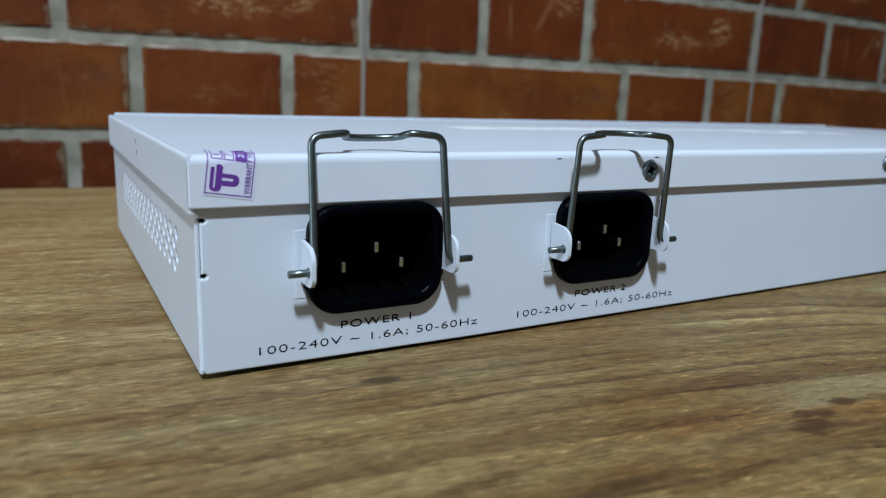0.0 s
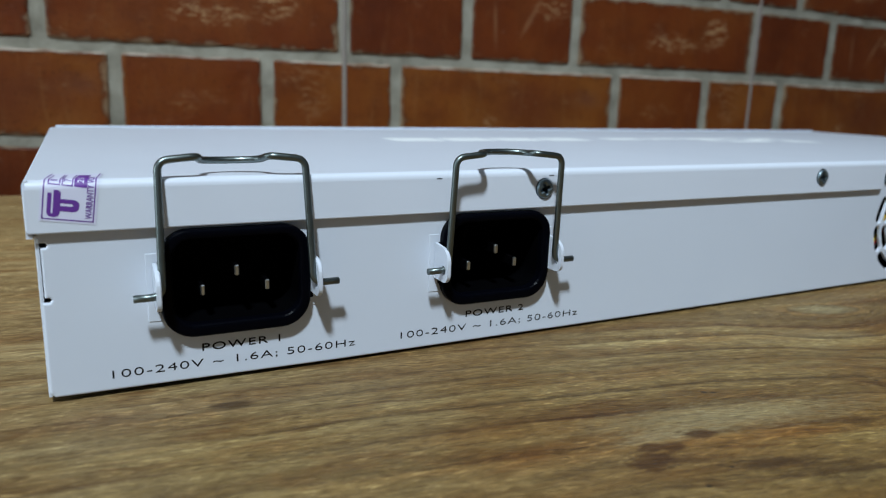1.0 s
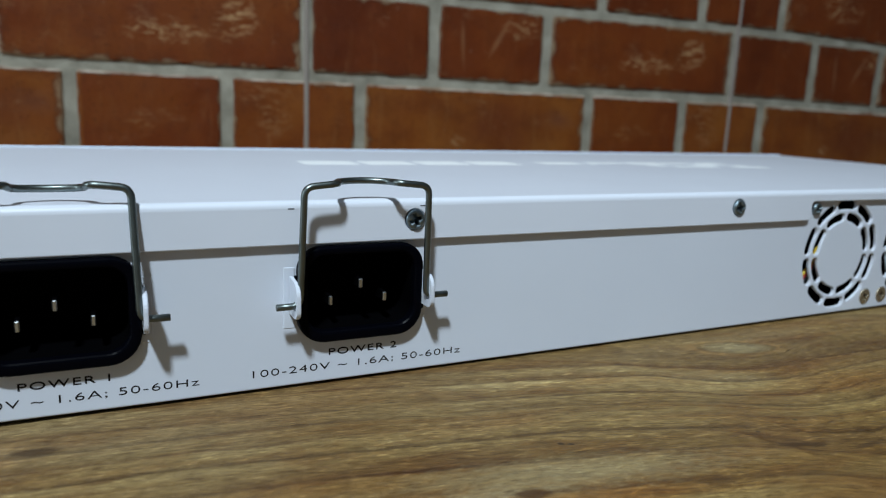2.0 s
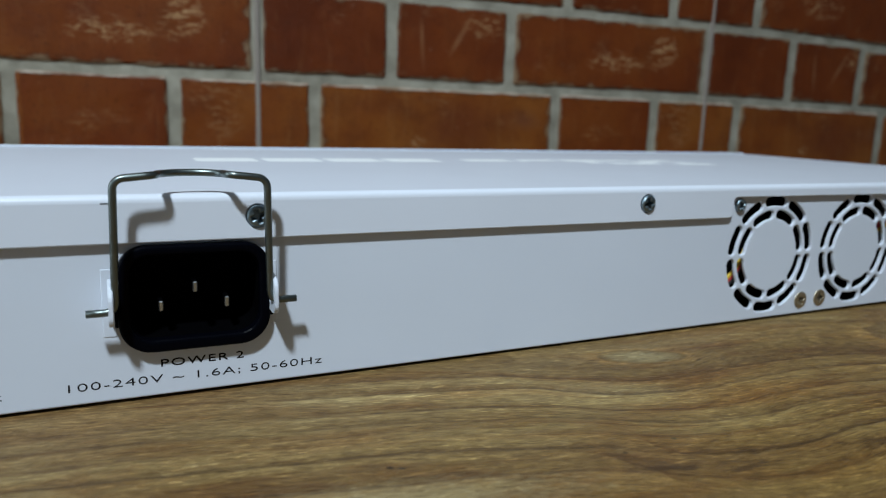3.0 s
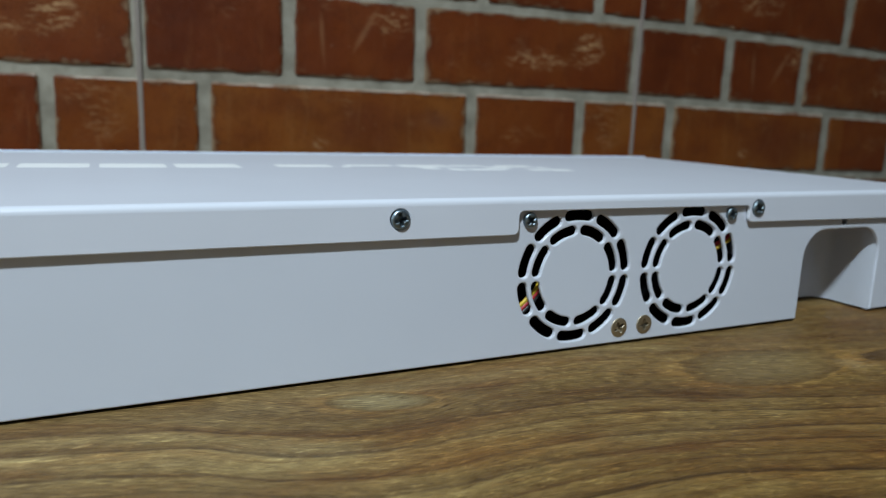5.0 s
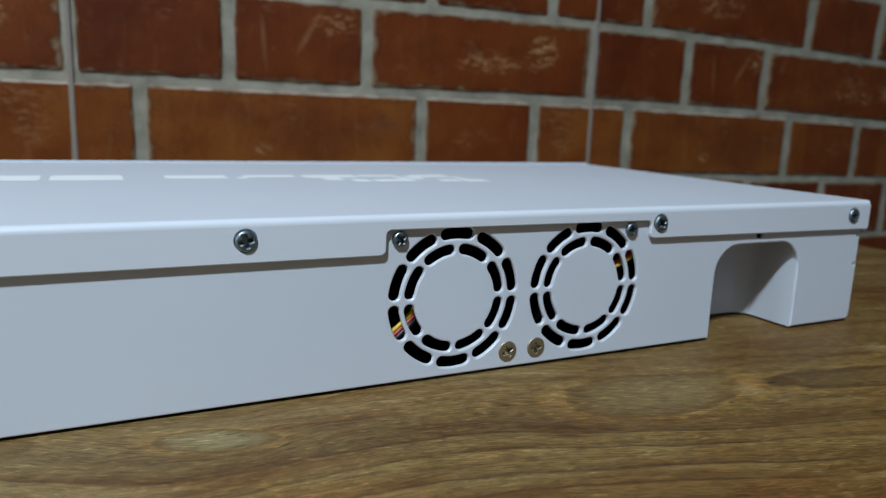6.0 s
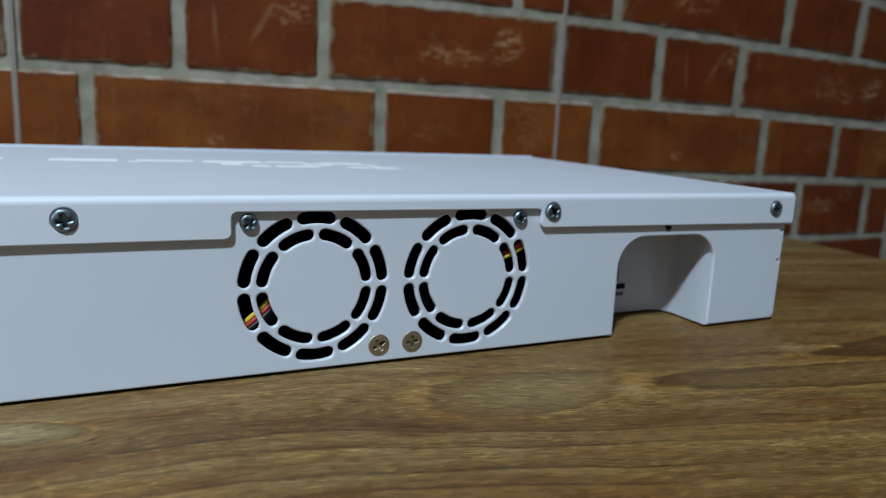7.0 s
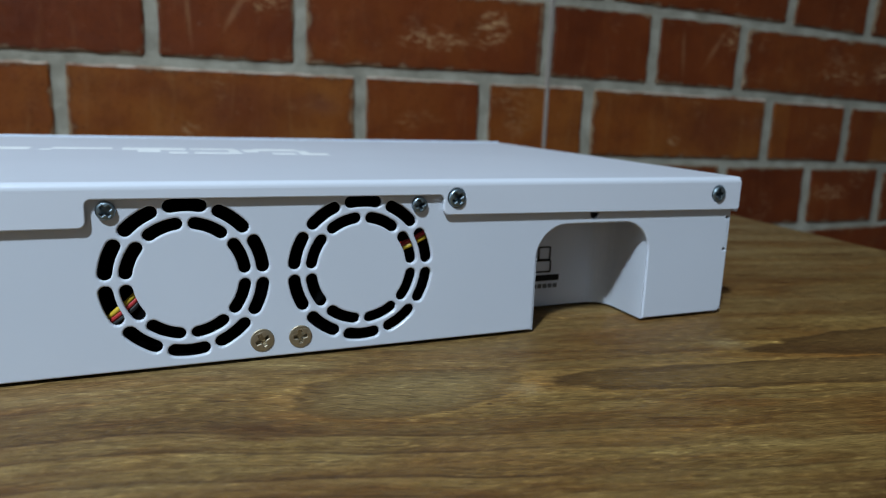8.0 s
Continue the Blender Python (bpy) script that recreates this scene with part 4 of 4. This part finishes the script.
def sticker():
    """A small paper seal, slightly askew, folded over the lid's edge."""
    seal = None
    turn_ = radians(-6.5)

    def put(bm, off):
        for v in bm.verts:
            a, b = v.co.x, v.co.y
            x = 0.0011 + a * math.cos(turn_) - b * math.sin(turn_) * 1.15
            s = 0.0366 + a * math.sin(turn_) * 1.25 + b
            v.co = lid_point(x, s, off + 0.00004 + v.co.z)
        return bm

    def grid(x0, y0, x1, y1, nx=2, ny=12):
        bm = bmesh.new()
        vs = [[bm.verts.new((x0 + (x1 - x0) * i / nx, y0 + (y1 - y0) * j / ny, 0)) for i in range(nx + 1)] for j in range(ny + 1)]
        for r0, r1 in zip(vs, vs[1:]):
            for i in range(nx):
                bm.faces.new((r0[i], r0[i + 1], r1[i + 1], r1[i]))
        return bm

    w, h = 0.0096, 0.0165
    seal = part("sticker", put(grid(0, 0, w, h, 4, 30), 0.00005), STICKER, device, "pale seal with purple print, folded over the edge")
    line = 0.00022
    for q in ((0.0004, 0.0004, 0.0004 + line, h), (w - 0.0006, 0.0004, w - 0.0006 + line, h), (0.0004, 0.0004, w - 0.0004, 0.0004 + line)):
        part("border_line", put(grid(*q, 3, 24), 0.00009), PURPLE, seal)
    # two interlocking rounded strokes
    up = rounded([(0.0012, 0.0009), (0.0034, 0.0009), (0.0034, 0.0057), (0.0031, 0.0057), (0.0031, 0.0060), (0.0022, 0.0060), (0.0022, 0.0016), (0.0019, 0.0016), (0.0019, 0.0054), (0.0012, 0.0054)], [0.0009, 0.0009, 0.00005, 0.00005, 0.00005, 0.00005, 0.0001, 0.0001, 0.0001, 0.0001], 5)
    bar = rounded([(0.0034, 0.0021), (0.0066, 0.0021), (0.0066, 0.0044), (0.0034, 0.0044), (0.0034, 0.0036), (0.0055, 0.0036), (0.0055, 0.0031), (0.0034, 0.0031)], [0.0001, 0.0010, 0.0010, 0.0001, 0.0001, 0.0002, 0.0002, 0.0001], 5)
    for o in (up, bar):
        part("printed_emblem", put(plate([o], 0.00003), 0.00009), PURPLE, seal)
    for x0, x1, body, solid in ((0.0011, 0.0032, "1", False), (0.0034, 0.0053, "7", False), (0.0055, 0.0077, "21", True)):
        if solid:
            part("date_box", put(grid(x0, 0.0069, x1, 0.0140, 3, 14), 0.00009), PURPLE, seal)
        else:
            for q in ((x0, 0.0069, x0 + line, 0.0140), (x1 - line, 0.0069, x1, 0.0140), (x0, 0.0069, x1, 0.0069 + line)):
                part("box_line", put(grid(*q, 2, 12), 0.00009), PURPLE, seal)
        t_ = moved(text_mesh(body, 0, {"1": 0.0005, "7": 0.0009, "21": 0.0014}[body], 0.0011), pose((x0 + x1) / 2 + 0.0005, 0.0077, 0, 0, 0, 90))
        part("lettering", put(t_, 0.00012), STICKER if solid else PURPLE, seal)
    t_ = moved(text_mesh("WARRANTY VOID", 0, 0.0096, 0.0011, 1.0, 0.17), pose(0.0088, 0.0010, 0, 0, 0, 90))
    part("lettering", put(t_, 0.00009), PURPLE, seal)


device_body()
lid = device_lid()
for x, z, spin in LID_SCREWS:
    screw(0.0025, 0.0010, x, FACE + 0.0004, z, spin, ZINC, "zinc-plated cross-head screw", lid)
for x, z, spin in FAN_SCREWS:
    screw(0.0021, 0.0010, x, 0.0, z, spin, ZINC, "zinc-plated cross-head screw")
for x, z, spin in FLAT_SCREWS:
    screw(0.0029, 0.0003, x, 0.0, z, spin, NICKEL, "flat nickel cross-head screw")
for y, z in ((0.0782, 0.0404), (0.0768, 0.0375)):
    part("side_rivet", moved(plate([arc(0, 0, 0.0007, 0, 360, 14)[:-1]], 0.0002), Matrix.Translation((-0.00125, y, z)) @ Matrix.Rotation(radians(-90), 4, "Y")), GREY_INK, lid)
for dx, tilt, sag in ((0.0, 8.0, 0.0002), (0.064, -2.5, 0.0)):
    power_inlet(dx)
    clip_bracket(0.0213 + dx, True)
    clip_bracket(0.0540 + dx, False)
    wire_clip(dx, tilt, sag)
printing("1", 0.0294, 0.0463, 0.0116, 0.0642)
printing("2", 0.0940, 0.1115, 0.0759, 0.1297)
for i, (cx, cz) in enumerate(FANS):
    fan(cx, cz, i)
fan_wires(0.2640, 0.0146, 0.84, ("yellow", "red", "black"))
fan_wires(0.3372, 0.0288, 0.55, ("red", "yellow"))
sticker()


# ---- bricks of the north wall, laid along the wall ----
def course_level(z, s):
    return z * (1 - 0.5 * max(0.0, min(s, 1.1) - 0.45) ** 2)


COURSES = {
    0: [-0.160, 0.0325, 0.130, 0.2245, 0.4185, 0.513, 0.6005, 0.775, 0.861, 0.945],
    1: [-0.201, -0.0095, 0.185, 0.281, 0.376, 0.5625, 0.6555, 0.7395, 0.925],
    2: [-0.155, -0.058, 0.139, 0.228, 0.424, 0.5235, 0.611, 0.7847, 0.870],
    -1: [-0.196, -0.007, 0.087, 0.184, 0.378, 0.470, 0.560, 0.735, 0.826, 0.9107],
}


def brick_mesh(w, h, kind):
    """One brick with ragged, slightly broken edges, its face at y = 0 and its foot at the corner."""
    r = random.Random(kind * 97 + 5)
    nx = max(6, int(w / 0.0085))
    seed = Vector((kind * 3.7, 0, 0))
    us = [0.0, 0.0016, *[w * i / nx for i in range(1, nx)], w - 0.0016, w]
    vs = [0.0, 0.0016, *[h * j / 6 for j in range(1, 6)], h - 0.0016, h]
    nx, nz = len(us) - 1, len(vs) - 1
    tilt = ((r.random() - 0.5) * 0.0016, (r.random() - 0.5) * 0.0014)
    verts, faces, grid = [], [], {}
    for j, v in enumerate(vs):
        for i, u in enumerate(us):
            e = noise.noise(seed + Vector((u * 90, v * 90, 0))) * 0.0011 + noise.noise(seed + Vector((u * 330, v * 330, 9))) * 0.0007
            x, z = u, v
            if i in (0, 1, nx - 1, nx):
                x += e
            if j in (0, 1, nz - 1, nz):
                z += e + (tilt[0] if j < 2 else tilt[1]) * (u / w - 0.5)
            if i in (0, nx) and j in (0, nz):
                x += 0.0009 if i == 0 else -0.0009
                z += 0.0009 if j == 0 else -0.0009
            rim = i in (0, nx) or j in (0, nz)
            chip = max(0.0, noise.noise(seed + Vector((u * 60, v * 60, 4))) - 0.25) * 0.002
            grid[i, j] = len(verts)
            verts.append((x, (0.0007 + chip if rim else 0.0) + 0.0004 * noise.noise(seed + Vector((u * 40, v * 40, 2))), z))
    for j in range(nz):
        for i in range(nx):
            faces.append((grid[i, j], grid[i + 1, j], grid[i + 1, j + 1], grid[i, j + 1]))
    ring = [grid[i, 0] for i in range(nx)] + [grid[nx, j] for j in range(nz)] + [grid[i, nz] for i in range(nx, 0, -1)] + [grid[0, j] for j in range(nz, 0, -1)]
    back = []
    for q in ring:
        x, y, z = verts[q]
        back.append(len(verts))
        verts.append((x, 0.0045, z))
    for k in range(len(ring)):
        a, b = ring[k], ring[(k + 1) % len(ring)]
        faces.append((b, a, back[k], back[(k + 1) % len(ring)]))
    me = bpy.data.meshes.new("brick")
    me.from_pydata(verts, [], faces)
    me.materials.append(BRICK)
    return me


def lay_bricks():
    count = 0
    for c in range(-5, 7):
        joints = COURSES.get(c)
        if joints is None:
            s, joints = -0.20 - (0.097 if c % 2 else 0.0), []
            while s < 0.95:
                joints.append(s)
                s += 0.194 if (len(joints) + c) % 3 else 0.097
        joints = [joints[0] - 0.194, *joints, joints[-1] + 0.180, joints[-1] + 0.360]
        for a, b in zip(joints, joints[1:]):
            z0 = 0.0225 + ROW * c + 0.0034
            z1 = z0 + ROW - 0.0068
            mid = (a + b) / 2
            f0, f1 = course_level(z0, mid), course_level(z1, mid)
            gap = 0.0042
            count += 1
            ob = new("brick", brick_mesh(b - a - 2 * gap, f1 - f0, count))
            ob.parent = brick_wall
            slope = (course_level(z0, b) - course_level(z0, a)) / (b - a)
            ob.matrix_basis = Matrix.Translation((a + gap, 0.0, f0 - slope * (b - a) / 2)) @ Matrix.Rotation(-math.atan(slope), 4, "Y")


lay_bricks()
for s in (0.185, 0.5642, 0.943):
    part("panel_seam", box(s - 0.0017, -0.0004, -0.30, s + 0.0017, 0.0045, 0.40, 0.0005, 1), SEAM, brick_wall, "narrow pale vertical seam")
